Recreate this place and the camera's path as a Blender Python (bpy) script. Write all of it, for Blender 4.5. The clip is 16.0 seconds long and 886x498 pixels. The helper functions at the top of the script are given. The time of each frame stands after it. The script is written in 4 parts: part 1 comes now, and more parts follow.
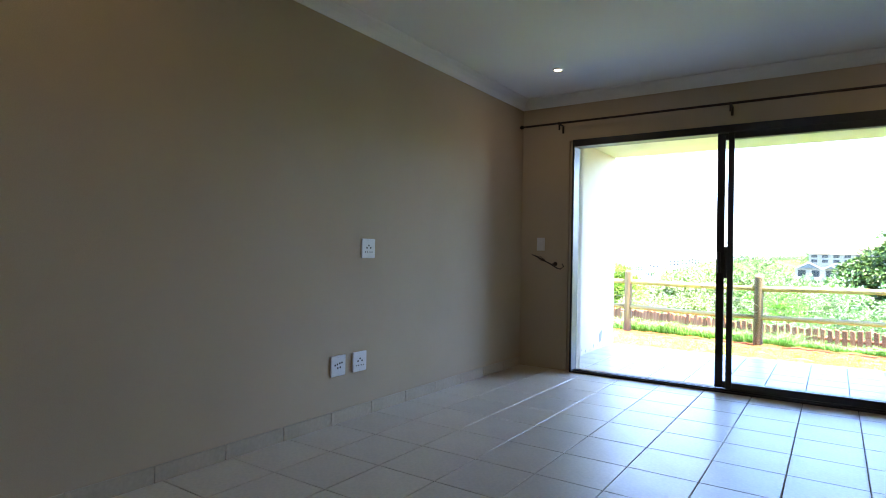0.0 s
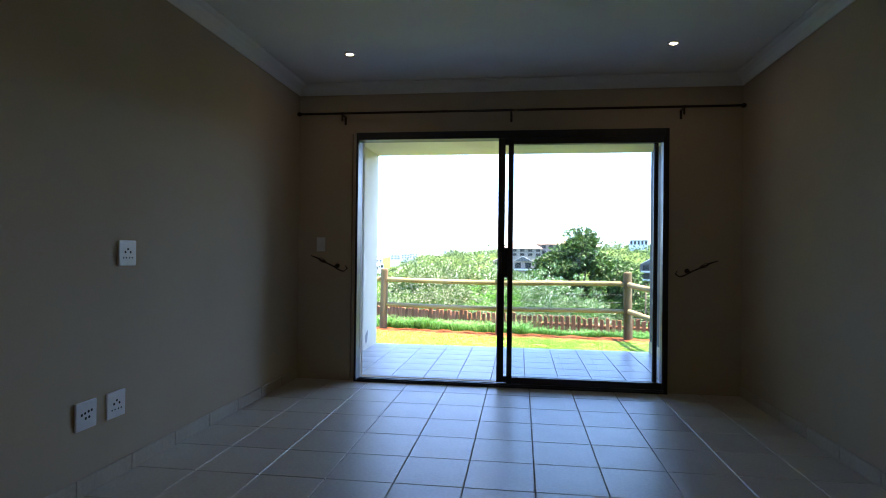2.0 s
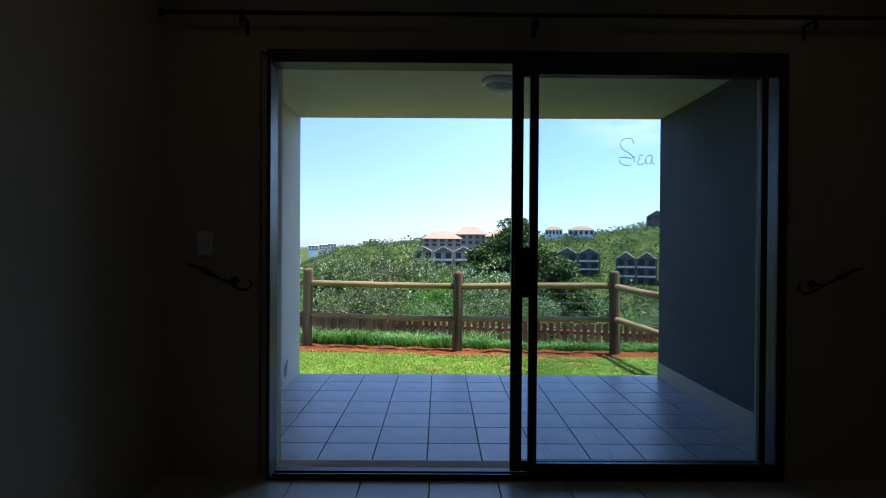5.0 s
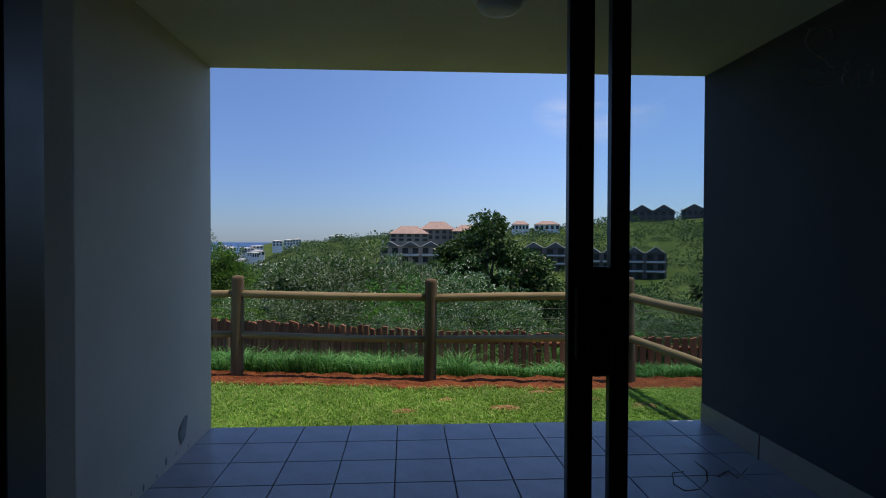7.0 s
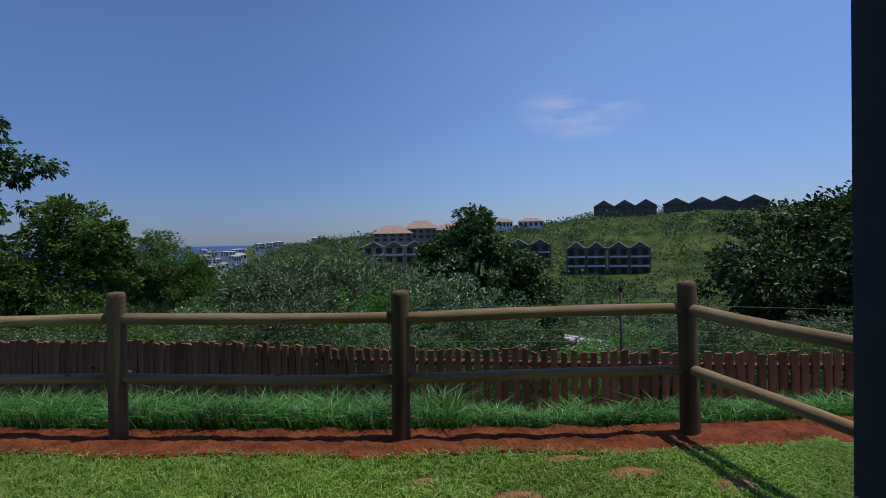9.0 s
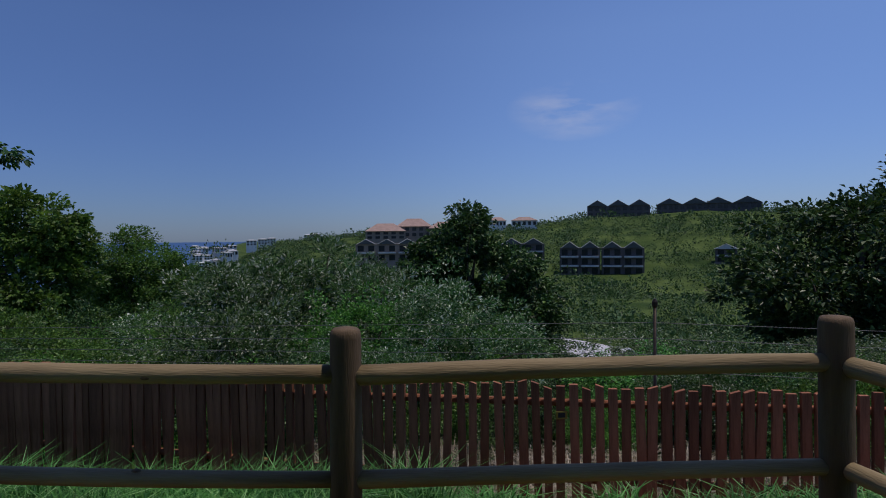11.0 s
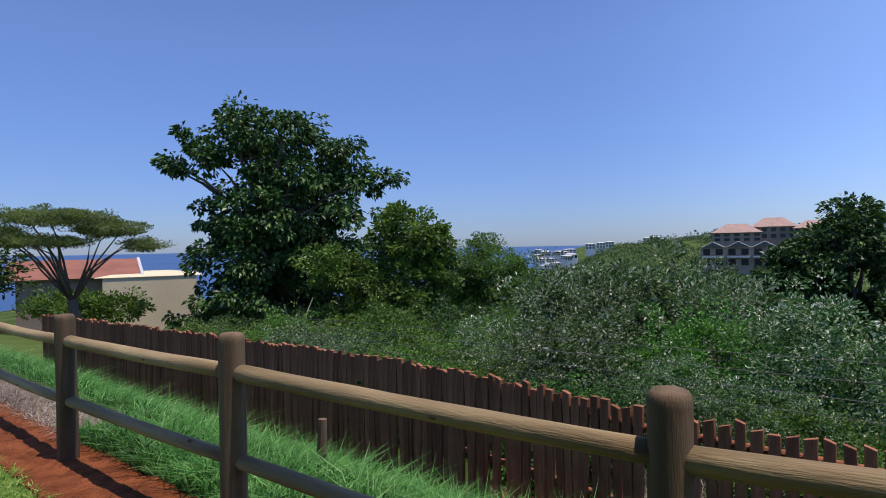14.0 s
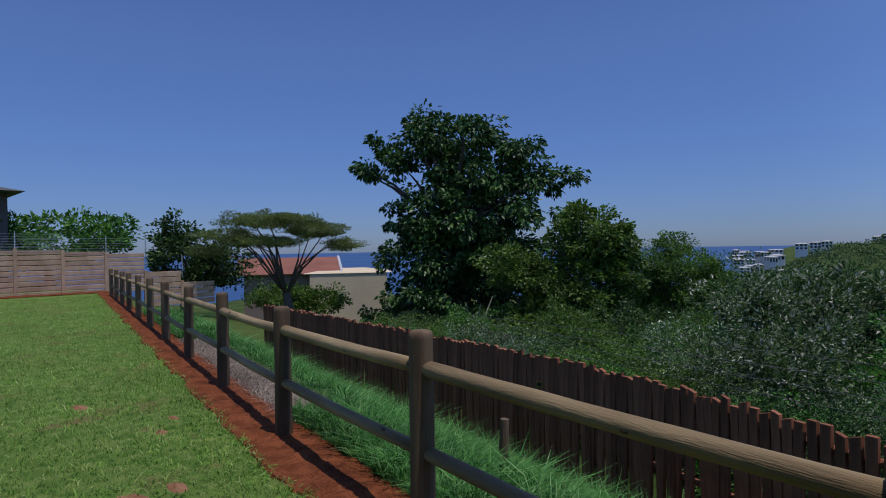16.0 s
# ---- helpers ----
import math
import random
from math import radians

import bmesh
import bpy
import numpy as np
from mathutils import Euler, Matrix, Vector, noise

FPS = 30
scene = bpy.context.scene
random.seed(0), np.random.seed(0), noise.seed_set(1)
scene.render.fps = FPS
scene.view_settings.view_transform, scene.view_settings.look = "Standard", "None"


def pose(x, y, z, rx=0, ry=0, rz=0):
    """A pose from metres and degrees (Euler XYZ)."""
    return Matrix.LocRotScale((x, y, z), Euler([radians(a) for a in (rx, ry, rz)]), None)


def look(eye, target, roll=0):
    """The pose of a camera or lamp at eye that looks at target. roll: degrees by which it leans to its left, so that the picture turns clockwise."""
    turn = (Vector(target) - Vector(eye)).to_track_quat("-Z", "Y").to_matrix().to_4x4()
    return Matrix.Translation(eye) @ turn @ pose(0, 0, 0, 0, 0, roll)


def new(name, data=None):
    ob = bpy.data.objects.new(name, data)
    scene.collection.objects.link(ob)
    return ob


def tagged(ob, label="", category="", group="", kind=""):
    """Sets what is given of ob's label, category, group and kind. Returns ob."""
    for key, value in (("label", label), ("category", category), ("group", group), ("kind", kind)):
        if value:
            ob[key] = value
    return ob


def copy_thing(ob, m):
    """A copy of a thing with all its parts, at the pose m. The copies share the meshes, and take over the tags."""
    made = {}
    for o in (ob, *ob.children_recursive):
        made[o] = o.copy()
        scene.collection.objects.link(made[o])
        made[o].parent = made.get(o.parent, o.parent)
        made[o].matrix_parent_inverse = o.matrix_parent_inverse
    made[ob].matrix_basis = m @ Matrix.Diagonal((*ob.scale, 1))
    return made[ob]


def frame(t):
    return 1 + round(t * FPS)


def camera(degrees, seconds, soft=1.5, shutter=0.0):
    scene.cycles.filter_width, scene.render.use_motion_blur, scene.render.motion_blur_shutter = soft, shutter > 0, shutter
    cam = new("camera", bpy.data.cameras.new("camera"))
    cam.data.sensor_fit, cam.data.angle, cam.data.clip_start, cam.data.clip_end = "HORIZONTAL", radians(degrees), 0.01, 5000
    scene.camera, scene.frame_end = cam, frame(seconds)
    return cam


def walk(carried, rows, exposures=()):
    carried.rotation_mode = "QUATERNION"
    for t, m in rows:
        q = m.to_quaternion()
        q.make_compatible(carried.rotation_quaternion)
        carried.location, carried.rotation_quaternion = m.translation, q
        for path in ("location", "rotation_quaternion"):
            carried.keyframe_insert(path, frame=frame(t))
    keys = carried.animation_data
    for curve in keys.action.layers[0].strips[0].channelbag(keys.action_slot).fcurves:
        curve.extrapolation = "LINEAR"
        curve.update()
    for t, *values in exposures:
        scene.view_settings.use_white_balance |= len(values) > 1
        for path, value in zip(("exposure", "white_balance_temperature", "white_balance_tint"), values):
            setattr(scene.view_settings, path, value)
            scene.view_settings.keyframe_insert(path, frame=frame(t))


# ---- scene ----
PATH = [
    (0, (0.669, -4.859, 1.005), (-0.45, -3.201, 1.022), 1.1),
    (0.5, (0.545, -4.859, 1.031), (-0.359, -3.075, 1.044), 1.3),
    (1, (0.364, -4.908, 1.039), (-0.271, -3.011, 1.059), 1.0),
    (1.5, (0.238, -4.854, 1.027), (-0.159, -2.894, 1.045), 1.0),
    (2, (0.092, -4.632, 1.045), (-0.172, -2.649, 1.061), 0.7),
    (2.5, (-0.048, -4.363, 1.052), (-0.248, -2.373, 1.064), 0.7),
    (3, (-0.184, -4.088, 1.056), (-0.306, -2.092, 1.065), 0.7),
    (3.5, (-0.272, -3.769, 1.064), (-0.353, -1.771, 1.07), 0.5),
    (4, (-0.356, -3.45, 1.072), (-0.414, -1.451, 1.072), 0.5),
    (6.5, (-0.451, -1.638, 1.16), (-0.339, 0.358, 1.129), 0.2),
    (7, (-0.437, -1.231, 1.157), (-0.311, 0.765, 1.125), 0.2),
    (7.5, (-0.395, -0.757, 1.135), (-0.248, 1.237, 1.102), -0.2),
    (8, (-0.354, -0.327, 1.118), (-0.195, 1.667, 1.084), -0.65),
    (10.5, (-0.101, 1.733, 1.113), (0.104, 3.722, 1.073), -0.9),
    (11, (-0.056, 2.075, 1.122), (0.147, 4.064, 1.080), -0.5),
    (11.5, (-0.012, 2.281, 1.146), (0.113, 4.277, 1.102), -0.7),
    (12, (-0.019, 2.457, 1.15), (-0.153, 4.452, 1.113), -0.9),
    (12.5, (-0.033, 2.611, 1.152), (-0.354, 4.585, 1.123), -0.9),
    (13, (-0.023, 2.626, 1.175), (-0.557, 4.553, 1.152), -1.1),
    (13.5, (-0.034, 2.633, 1.177), (-0.774, 4.491, 1.158), -1.1),
    (14, (-0.043, 2.636, 1.177), (-0.939, 4.424, 1.163), -1.1),
    (14.5, (-0.055, 2.645, 1.177), (-1.087, 4.359, 1.165), -1.1),
    (15, (-0.047, 2.639, 1.181), (-1.213, 4.264, 1.174), -1.2),
    (15.5, (-0.056, 2.634, 1.187), (-1.348, 4.161, 1.182), -1.2),
    (16, (-0.087, 2.652, 1.186), (-1.478, 4.09, 1.182), -1.0),
]
cam = camera(74.6, 16.0, 1.0)
EXPOSURES = [(0, 4.72, 8700, 16), (1, 4.15, 8600, 15), (2, 3.35, 8200, 14), (3, 2.62, 7800, 13), (3.5, 2.17, 7600, 12), (4.2, 1.77, 7450, 12), (6.3, 0.22, 7600, 13), (7, -0.1, 7400, 14), (8, -0.4, 7100, 15),
             (10.5, -0.85, 6700, 18), (11, -0.9, 6700, 18), (12.5, -0.42, 6950, 19), (13, -0.24, 7000, 19), (13.5, 0.06, 7150, 20), (14.5, 0.04, 7000, 19), (15.2, -0.36, 6700, 19), (16, -0.68, 6500, 19)]
SKY_STRENGTH, SUN_STRENGTH, LAMP_STRENGTH = 0.115, 4.2, 8.0
walk(cam, [(t, look(eye, target, roll)) for t, eye, target, roll in PATH], EXPOSURES)

# ---- world, sun, exposure ----
SUN_ELEV, SUN_AZ = 75.0, 92.0
world = bpy.data.worlds.new("sky_world")
scene.world = world
world.use_nodes = True
wn, wl = world.node_tree.nodes, world.node_tree.links
sky = wn.new("ShaderNodeTexSky")
sky.sky_type = "NISHITA"
sky.sun_disc = False
sky.sun_elevation, sky.sun_rotation = radians(SUN_ELEV), radians(SUN_AZ)
sky.air_density, sky.dust_density, sky.ozone_density = 1.1, 0.15, 4.5
tc = wn.new("ShaderNodeTexCoord")
mp = wn.new("ShaderNodeMapping")
mp.inputs["Scale"].default_value = (6.0, 6.0, 22.0)
wisp = wn.new("ShaderNodeMapping")
wisp.inputs["Location"].default_value = (-0.31 / 0.11, -0.93 / 0.11, -0.205 / 0.05)
wisp.inputs["Scale"].default_value = (1 / 0.11, 1 / 0.11, 1 / 0.05)
wd = wn.new("ShaderNodeVectorMath")
wd.operation = "LENGTH"
wr = wn.new("ShaderNodeMapRange")
wr.inputs["From Min"].default_value, wr.inputs["From Max"].default_value = 1.0, 0.0
wm = wn.new("ShaderNodeMath")
wm.operation = "MULTIPLY"
tint = wn.new("ShaderNodeMixRGB")
tint.blend_type = "MULTIPLY"
tint.inputs["Fac"].default_value, tint.inputs["Color2"].default_value = 1, (0.70, 0.88, 1.24, 1)
cn = wn.new("ShaderNodeTexNoise")
cn.inputs["Scale"].default_value, cn.inputs["Detail"].default_value = 1.3, 5.0
cr = wn.new("ShaderNodeMapRange")
cr.inputs["From Min"].default_value, cr.inputs["From Max"].default_value, cr.inputs["To Max"].default_value = 0.40, 0.75, 0.8
cm = wn.new("ShaderNodeMixRGB")
cm.inputs["Color2"].default_value = (9.0, 9.3, 10.0, 1)
wl.new(tc.outputs["Generated"], mp.inputs["Vector"])
wl.new(mp.outputs["Vector"], cn.inputs["Vector"])
wl.new(cn.outputs["Fac"], cr.inputs["Value"])
wl.new(tc.outputs["Generated"], wisp.inputs["Vector"])
wl.new(wisp.outputs["Vector"], wd.inputs[0])
wl.new(wd.outputs["Value"], wr.inputs["Value"])
wl.new(cr.outputs["Result"], wm.inputs[0])
wl.new(wr.outputs["Result"], wm.inputs[1])
wl.new(wm.outputs["Value"], cm.inputs["Fac"])
low = wn.new("ShaderNodeMapRange")
low.inputs["From Min"].default_value, low.inputs["From Max"].default_value = -0.02, 0.32
sep, hue = wn.new("ShaderNodeSeparateXYZ"), wn.new("ShaderNodeMixRGB")
hue.inputs["Color1"].default_value, hue.inputs["Color2"].default_value = (0.36, 0.55, 1.04, 1), (0.70, 0.88, 1.24, 1)
wl.new(tc.outputs["Generated"], sep.inputs["Vector"])
wl.new(sep.outputs["Z"], low.inputs["Value"])
wl.new(low.outputs["Result"], hue.inputs["Fac"])
wl.new(hue.outputs["Color"], tint.inputs["Color2"])
wl.new(sky.outputs["Color"], tint.inputs["Color1"])
# thin veil of haze towards the sun's side
veil, vx = wn.new("ShaderNodeMixRGB"), wn.new("ShaderNodeMapRange")
veil.blend_type = "MULTIPLY"
veil.inputs["Color2"].default_value = (1.62, 1.5, 1.36, 1)
vx.interpolation_type = "SMOOTHSTEP"
vx.inputs["From Min"].default_value, vx.inputs["From Max"].default_value = -0.3, 0.42
wl.new(sep.outputs["X"], vx.inputs["Value"])
wl.new(vx.outputs["Result"], veil.inputs["Fac"])
wl.new(tint.outputs["Color"], veil.inputs["Color1"])
wl.new(veil.outputs["Color"], cm.inputs["Color1"])
wl.new(cm.outputs["Color"], wn["Background"].inputs["Color"])
wn["Background"].inputs["Strength"].default_value = SKY_STRENGTH
sun = new("sun", bpy.data.lights.new("sun", "SUN"))
sun.data.energy, sun.data.angle, sun.data.color = SUN_STRENGTH, radians(0.53), (1.0, 0.95, 0.87)
se, sa = radians(SUN_ELEV), radians(SUN_AZ)
sun.matrix_world = look((0, 0, 30), (-30 * math.cos(se) * math.sin(sa), -30 * math.cos(se) * math.cos(sa), 30 - 30 * math.sin(se)))


# ---- materials ----
def mat(name, base, alt=None, rough=0.6, scale=8.0, fine=90.0, bump=0.1, metal=0.0, object_random=0.0, spec=0.5, stretch=(1, 1, 1), dist=0.01):
    """Two-scale noise between two tones, fine grain in value, bump and gloss."""
    m = bpy.data.materials.new(name)
    m.use_nodes = True
    n, l = m.node_tree.nodes, m.node_tree.links
    b = n["Principled BSDF"]
    alt = alt or tuple(c * 0.8 for c in base)
    co = n.new("ShaderNodeTexCoord")
    ma = n.new("ShaderNodeMapping")
    ma.inputs["Scale"].default_value = stretch
    l.new(co.outputs["Object"], ma.inputs["Vector"])
    n1, n2 = n.new("ShaderNodeTexNoise"), n.new("ShaderNodeTexNoise")
    n1.inputs["Scale"].default_value, n1.inputs["Detail"].default_value = scale, 4
    n2.inputs["Scale"].default_value, n2.inputs["Detail"].default_value = fine, 3
    l.new(ma.outputs["Vector"], n1.inputs["Vector"])
    l.new(ma.outputs["Vector"], n2.inputs["Vector"])
    rmp = n.new("ShaderNodeValToRGB")
    rmp.color_ramp.elements[0].position, rmp.color_ramp.elements[1].position = 0.35, 0.68
    rmp.color_ramp.elements[0].color, rmp.color_ramp.elements[1].color = (*base, 1), (*alt, 1)
    l.new(n1.outputs["Fac"], rmp.inputs["Fac"])
    mr = n.new("ShaderNodeMapRange")
    mr.inputs["To Min"].default_value, mr.inputs["To Max"].default_value = 0.82, 1.16
    l.new(n2.outputs["Fac"], mr.inputs["Value"])
    mul = n.new("ShaderNodeMixRGB")
    mul.blend_type = "MULTIPLY"
    mul.inputs["Fac"].default_value = 1
    l.new(rmp.outputs["Color"], mul.inputs["Color1"])
    l.new(mr.outputs["Result"], mul.inputs["Color2"])
    out = mul.outputs["Color"]
    if object_random:
        oi = n.new("ShaderNodeObjectInfo")
        hs = n.new("ShaderNodeHueSaturation")
        vr = n.new("ShaderNodeMapRange")
        vr.inputs["To Min"].default_value, vr.inputs["To Max"].default_value = 1 - object_random, 1 + object_random
        l.new(oi.outputs["Random"], vr.inputs["Value"])
        l.new(vr.outputs["Result"], hs.inputs["Value"])
        l.new(out, hs.inputs["Color"])
        out = hs.outputs["Color"]
    l.new(out, b.inputs["Base Color"])
    rr = n.new("ShaderNodeMapRange")
    rr.inputs["To Min"].default_value, rr.inputs["To Max"].default_value = max(0.02, rough - 0.08), min(1, rough + 0.1)
    l.new(n1.outputs["Fac"], rr.inputs["Value"])
    l.new(rr.outputs["Result"], b.inputs["Roughness"])
    b.inputs["Metallic"].default_value = metal
    b.inputs["Specular IOR Level"].default_value = spec
    if bump:
        bp = n.new("ShaderNodeBump")
        bp.inputs["Strength"].default_value, bp.inputs["Distance"].default_value = bump, dist
        l.new(n2.outputs["Fac"], bp.inputs["Height"])
        l.new(bp.outputs["Normal"], b.inputs["Normal"])
    return m


def leaf_mat(name, dark, mid, light, rough=0.45, trans=0.3, spec=0.5):
    """Leaf tones picked leaf by leaf, with a share of light passing through."""
    m = bpy.data.materials.new(name)
    m.use_nodes = True
    n, l = m.node_tree.nodes, m.node_tree.links
    b = n["Principled BSDF"]
    g = n.new("ShaderNodeNewGeometry")
    r = n.new("ShaderNodeValToRGB")
    e = r.color_ramp.elements
    e[0].color, e[1].color = (*dark, 1), (*light, 1)
    e.new(0.55).color = (*mid, 1)
    e.new(0.84).color = (*[0.75 * a + 0.25 * b for a, b in zip(mid, light)], 1)
    l.new(g.outputs["Random Per Island"], r.inputs["Fac"])
    co, ns = n.new("ShaderNodeTexCoord"), n.new("ShaderNodeTexNoise")
    ns.inputs["Scale"].default_value, ns.inputs["Detail"].default_value = 1.1, 3
    l.new(co.outputs["Object"], ns.inputs["Vector"])
    # coarse noise paints shaded gaps and lit clumps into the leaf colour
    hs, vr = n.new("ShaderNodeHueSaturation"), n.new("ShaderNodeMapRange")
    vr.inputs["To Min"].default_value, vr.inputs["To Max"].default_value = 0.2, 1.8
    l.new(ns.outputs["Fac"], vr.inputs["Value"])
    oi, om, oh = n.new("ShaderNodeObjectInfo"), n.new("ShaderNodeMath"), n.new("ShaderNodeMapRange")
    om.operation = "MULTIPLY_ADD"
    om.inputs[1].default_value = 0.5
    l.new(oi.outputs["Random"], om.inputs[0])
    l.new(vr.outputs["Result"], om.inputs[2])
    om2 = n.new("ShaderNodeMath")
    om2.operation = "SUBTRACT"
    om2.inputs[1].default_value = 0.2
    l.new(om.outputs["Value"], om2.inputs[0])
    l.new(om2.outputs["Value"], hs.inputs["Value"])
    oh.inputs["To Min"].default_value, oh.inputs["To Max"].default_value = 0.475, 0.52
    l.new(oi.outputs["Random"], oh.inputs["Value"])
    l.new(oh.outputs["Result"], hs.inputs["Hue"])
    l.new(r.outputs["Color"], hs.inputs["Color"])
    l.new(hs.outputs["Color"], b.inputs["Base Color"])
    b.inputs["Roughness"].default_value = rough
    b.inputs["Specular IOR Level"].default_value = spec
    if trans:
        t = n.new("ShaderNodeBsdfTranslucent")
        mx = n.new("ShaderNodeMixShader")
        mx.inputs["Fac"].default_value = trans
        l.new(hs.outputs["Color"], t.inputs["Color"])
        l.new(b.outputs["BSDF"], mx.inputs[1])
        l.new(t.outputs["BSDF"], mx.inputs[2])
        l.new(mx.outputs["Shader"], n["Material Output"].inputs["Surface"])
    return m


WALL = mat("beige_wall_paint", (0.51, 0.40, 0.28), (0.47, 0.37, 0.255), 0.75, 1.6, 260, 0.12, dist=0.003)
CEIL = mat("white_ceiling_paint", (0.84, 0.83, 0.79), (0.80, 0.79, 0.75), 0.85, 1.2, 200, 0.06, dist=0.003)
PLASTER_OUT = mat("white_exterior_plaster", (0.63, 0.56, 0.45), (0.54, 0.48, 0.385), 0.8, 1.3, 140, 0.25, dist=0.004)
# east terrace wall: its blue-grey shade is put into the plaster colour
PLASTER_SHADED = mat("shade_darkened_exterior_plaster", (0.066, 0.068, 0.078), (0.052, 0.054, 0.064), 0.75, 1.5, 140, 0.25, dist=0.004)
SOFFIT = mat("cream_soffit_plaster", (0.62, 0.59, 0.48), (0.56, 0.53, 0.43), 0.85, 1.4, 120, 0.15, dist=0.004)
TILE = mat("cream_ceramic_floor_tile", (0.58, 0.52, 0.43), (0.555, 0.498, 0.412), 0.36, 5, 60, 0.02, object_random=0.05, dist=0.002)
TILE_OUT = mat("grey_ceramic_terrace_tile", (0.40, 0.41, 0.43), (0.34, 0.35, 0.37), 0.34, 5, 60, 0.1, object_random=0.07, dist=0.002)
SKIRT = mat("pale_ceramic_skirting_tile", (0.49, 0.41, 0.31), (0.45, 0.375, 0.28), 0.4, 5, 60, 0.05, object_random=0.04)
GROUT = mat("dark_grey_grout", (0.24, 0.21, 0.18), (0.17, 0.15, 0.13), 0.9, 20, 200, 0.2)
ALU = mat("charcoal_powder_coated_aluminium", (0.012, 0.013, 0.018), (0.016, 0.017, 0.022), 0.38, 10, 300, 0.03)
RUBBER = mat("black_rubber_gasket", (0.012, 0.012, 0.012), None, 0.7)
PLASTIC = mat("white_plastic", (0.78, 0.79, 0.80), (0.74, 0.75, 0.76), 0.32, 10, 200, 0.0)
HOLE = mat("black_socket_hole", (0.01, 0.01, 0.012), None, 0.6)
IRON = mat("bronze_brown_wrought_iron", (0.045, 0.03, 0.022), (0.07, 0.05, 0.035), 0.42, 30, 200, 0.2, metal=0.7)
CHROME = mat("brushed_steel", (0.6, 0.6, 0.6), None, 0.3, metal=1.0)
LOG = mat("weathered_pine_log", (0.165, 0.115, 0.07), (0.085, 0.06, 0.037), 0.75, 4, 55, 0.5, stretch=(4, 4, 0.35), object_random=0.15, dist=0.006, spec=0.15)
RAIL = mat("sun_bleached_pine_rail", (0.36, 0.28, 0.155), (0.18, 0.13, 0.07), 0.75, 4, 55, 0.5, stretch=(4, 4, 0.35), object_random=0.12, dist=0.006, spec=0.15)
PICKET = mat("brown_stained_timber_picket", (0.35, 0.14, 0.075), (0.18, 0.07, 0.038), 0.8, 5, 60, 0.5, stretch=(5, 5, 0.5), object_random=0.3, dist=0.006, spec=0.15)
BARK = mat("grey_brown_bark", (0.14, 0.11, 0.085), (0.07, 0.055, 0.042), 0.9, 7, 40, 0.8, stretch=(3, 3, 0.6), dist=0.03)
SOIL = mat("red_clay_soil", (0.25, 0.08, 0.034), (0.12, 0.038, 0.017), 0.95, 6, 30, 1.0, dist=0.05, spec=0.05)
BANK_SOIL = mat("dry_brown_soil", (0.22, 0.13, 0.075), (0.14, 0.075, 0.042), 0.95, 6, 30, 1.0, dist=0.05, spec=0.05)
EARTH = mat("hillside_undergrowth", (0.03, 0.06, 0.015), (0.10, 0.145, 0.04), 0.95, 0.05, 1.1, 1.0, dist=0.6, spec=0.05)
LAWN = mat("mown_lawn_turf", (0.11, 0.22, 0.04), (0.24, 0.345, 0.09), 0.9, 9, 120, 1.0, dist=0.03, spec=0.05)
ln, ll = LAWN.node_tree.nodes, LAWN.node_tree.links
lb, lc = ln["Principled BSDF"], ln.new("ShaderNodeTexCoord")
lt, lr, lm = ln.new("ShaderNodeTexNoise"), ln.new("ShaderNodeMapRange"), ln.new("ShaderNodeMixRGB")
lt.inputs["Scale"].default_value, lt.inputs["Detail"].default_value, lt.inputs["Roughness"].default_value = 1.5, 7, 0.7
lr.inputs["From Min"].default_value, lr.inputs["From Max"].default_value = 0.56, 0.66
lm.inputs["Color2"].default_value = (0.24, 0.20, 0.085, 1)
ll.new(lc.outputs["Object"], lt.inputs["Vector"])
ll.new(lt.outputs["Fac"], lr.inputs["Value"])
ll.new(lr.outputs["Result"], lm.inputs["Fac"])
ll.new(lb.inputs["Base Color"].links[0].from_socket, lm.inputs["Color1"])
ll.new(lm.outputs["Color"], lb.inputs["Base Color"])
SEA = mat("deep_blue_sea", (0.012, 0.055, 0.16), (0.018, 0.07, 0.19), 0.35, 0.004, 0.08, 0.3, dist=0.5)
CONC = mat("precast_concrete", (0.50, 0.35, 0.23), (0.37, 0.24, 0.15), 0.85, 2.5, 50, 0.4, object_random=0.1, dist=0.006)
BLADE = leaf_mat("fresh_grass_blades", (0.025, 0.10, 0.018), (0.085, 0.25, 0.05), (0.28, 0.47, 0.18), 0.55, 0.35, 0.2)
LAWNBLADE = leaf_mat("short_lawn_blades", (0.085, 0.20, 0.03), (0.23, 0.41, 0.07), (0.48, 0.53, 0.21), 0.6, 0.35, 0.15)
DRY = leaf_mat("dry_pale_straw", (0.25, 0.2, 0.13), (0.36, 0.3, 0.22), (0.5, 0.45, 0.36), 0.7, 0.2)
LEAF_BIG = leaf_mat("dark_glossy_tree_leaf", (0.011, 0.036, 0.008), (0.036, 0.095, 0.018), (0.13, 0.22, 0.055), 0.45, 0.18, 0.4)
LEAF_GREEN = leaf_mat("bright_shrub_leaf", (0.03, 0.105, 0.014), (0.08, 0.225, 0.028), (0.18, 0.35, 0.058), 0.5, 0.35)
# the near-white tone puts the glints on silvery leaves into their colour
LEAF_SILVER = leaf_mat("silver_green_leaf_with_glints", (0.02, 0.065, 0.012), (0.075, 0.165, 0.04), (0.68, 0.70, 0.56), 0.55, 0.3, 0.3)
LEAF_ACACIA = leaf_mat("fine_olive_acacia_leaf", (0.07, 0.10, 0.025), (0.13, 0.17, 0.045), (0.20, 0.23, 0.07), 0.55, 0.4)
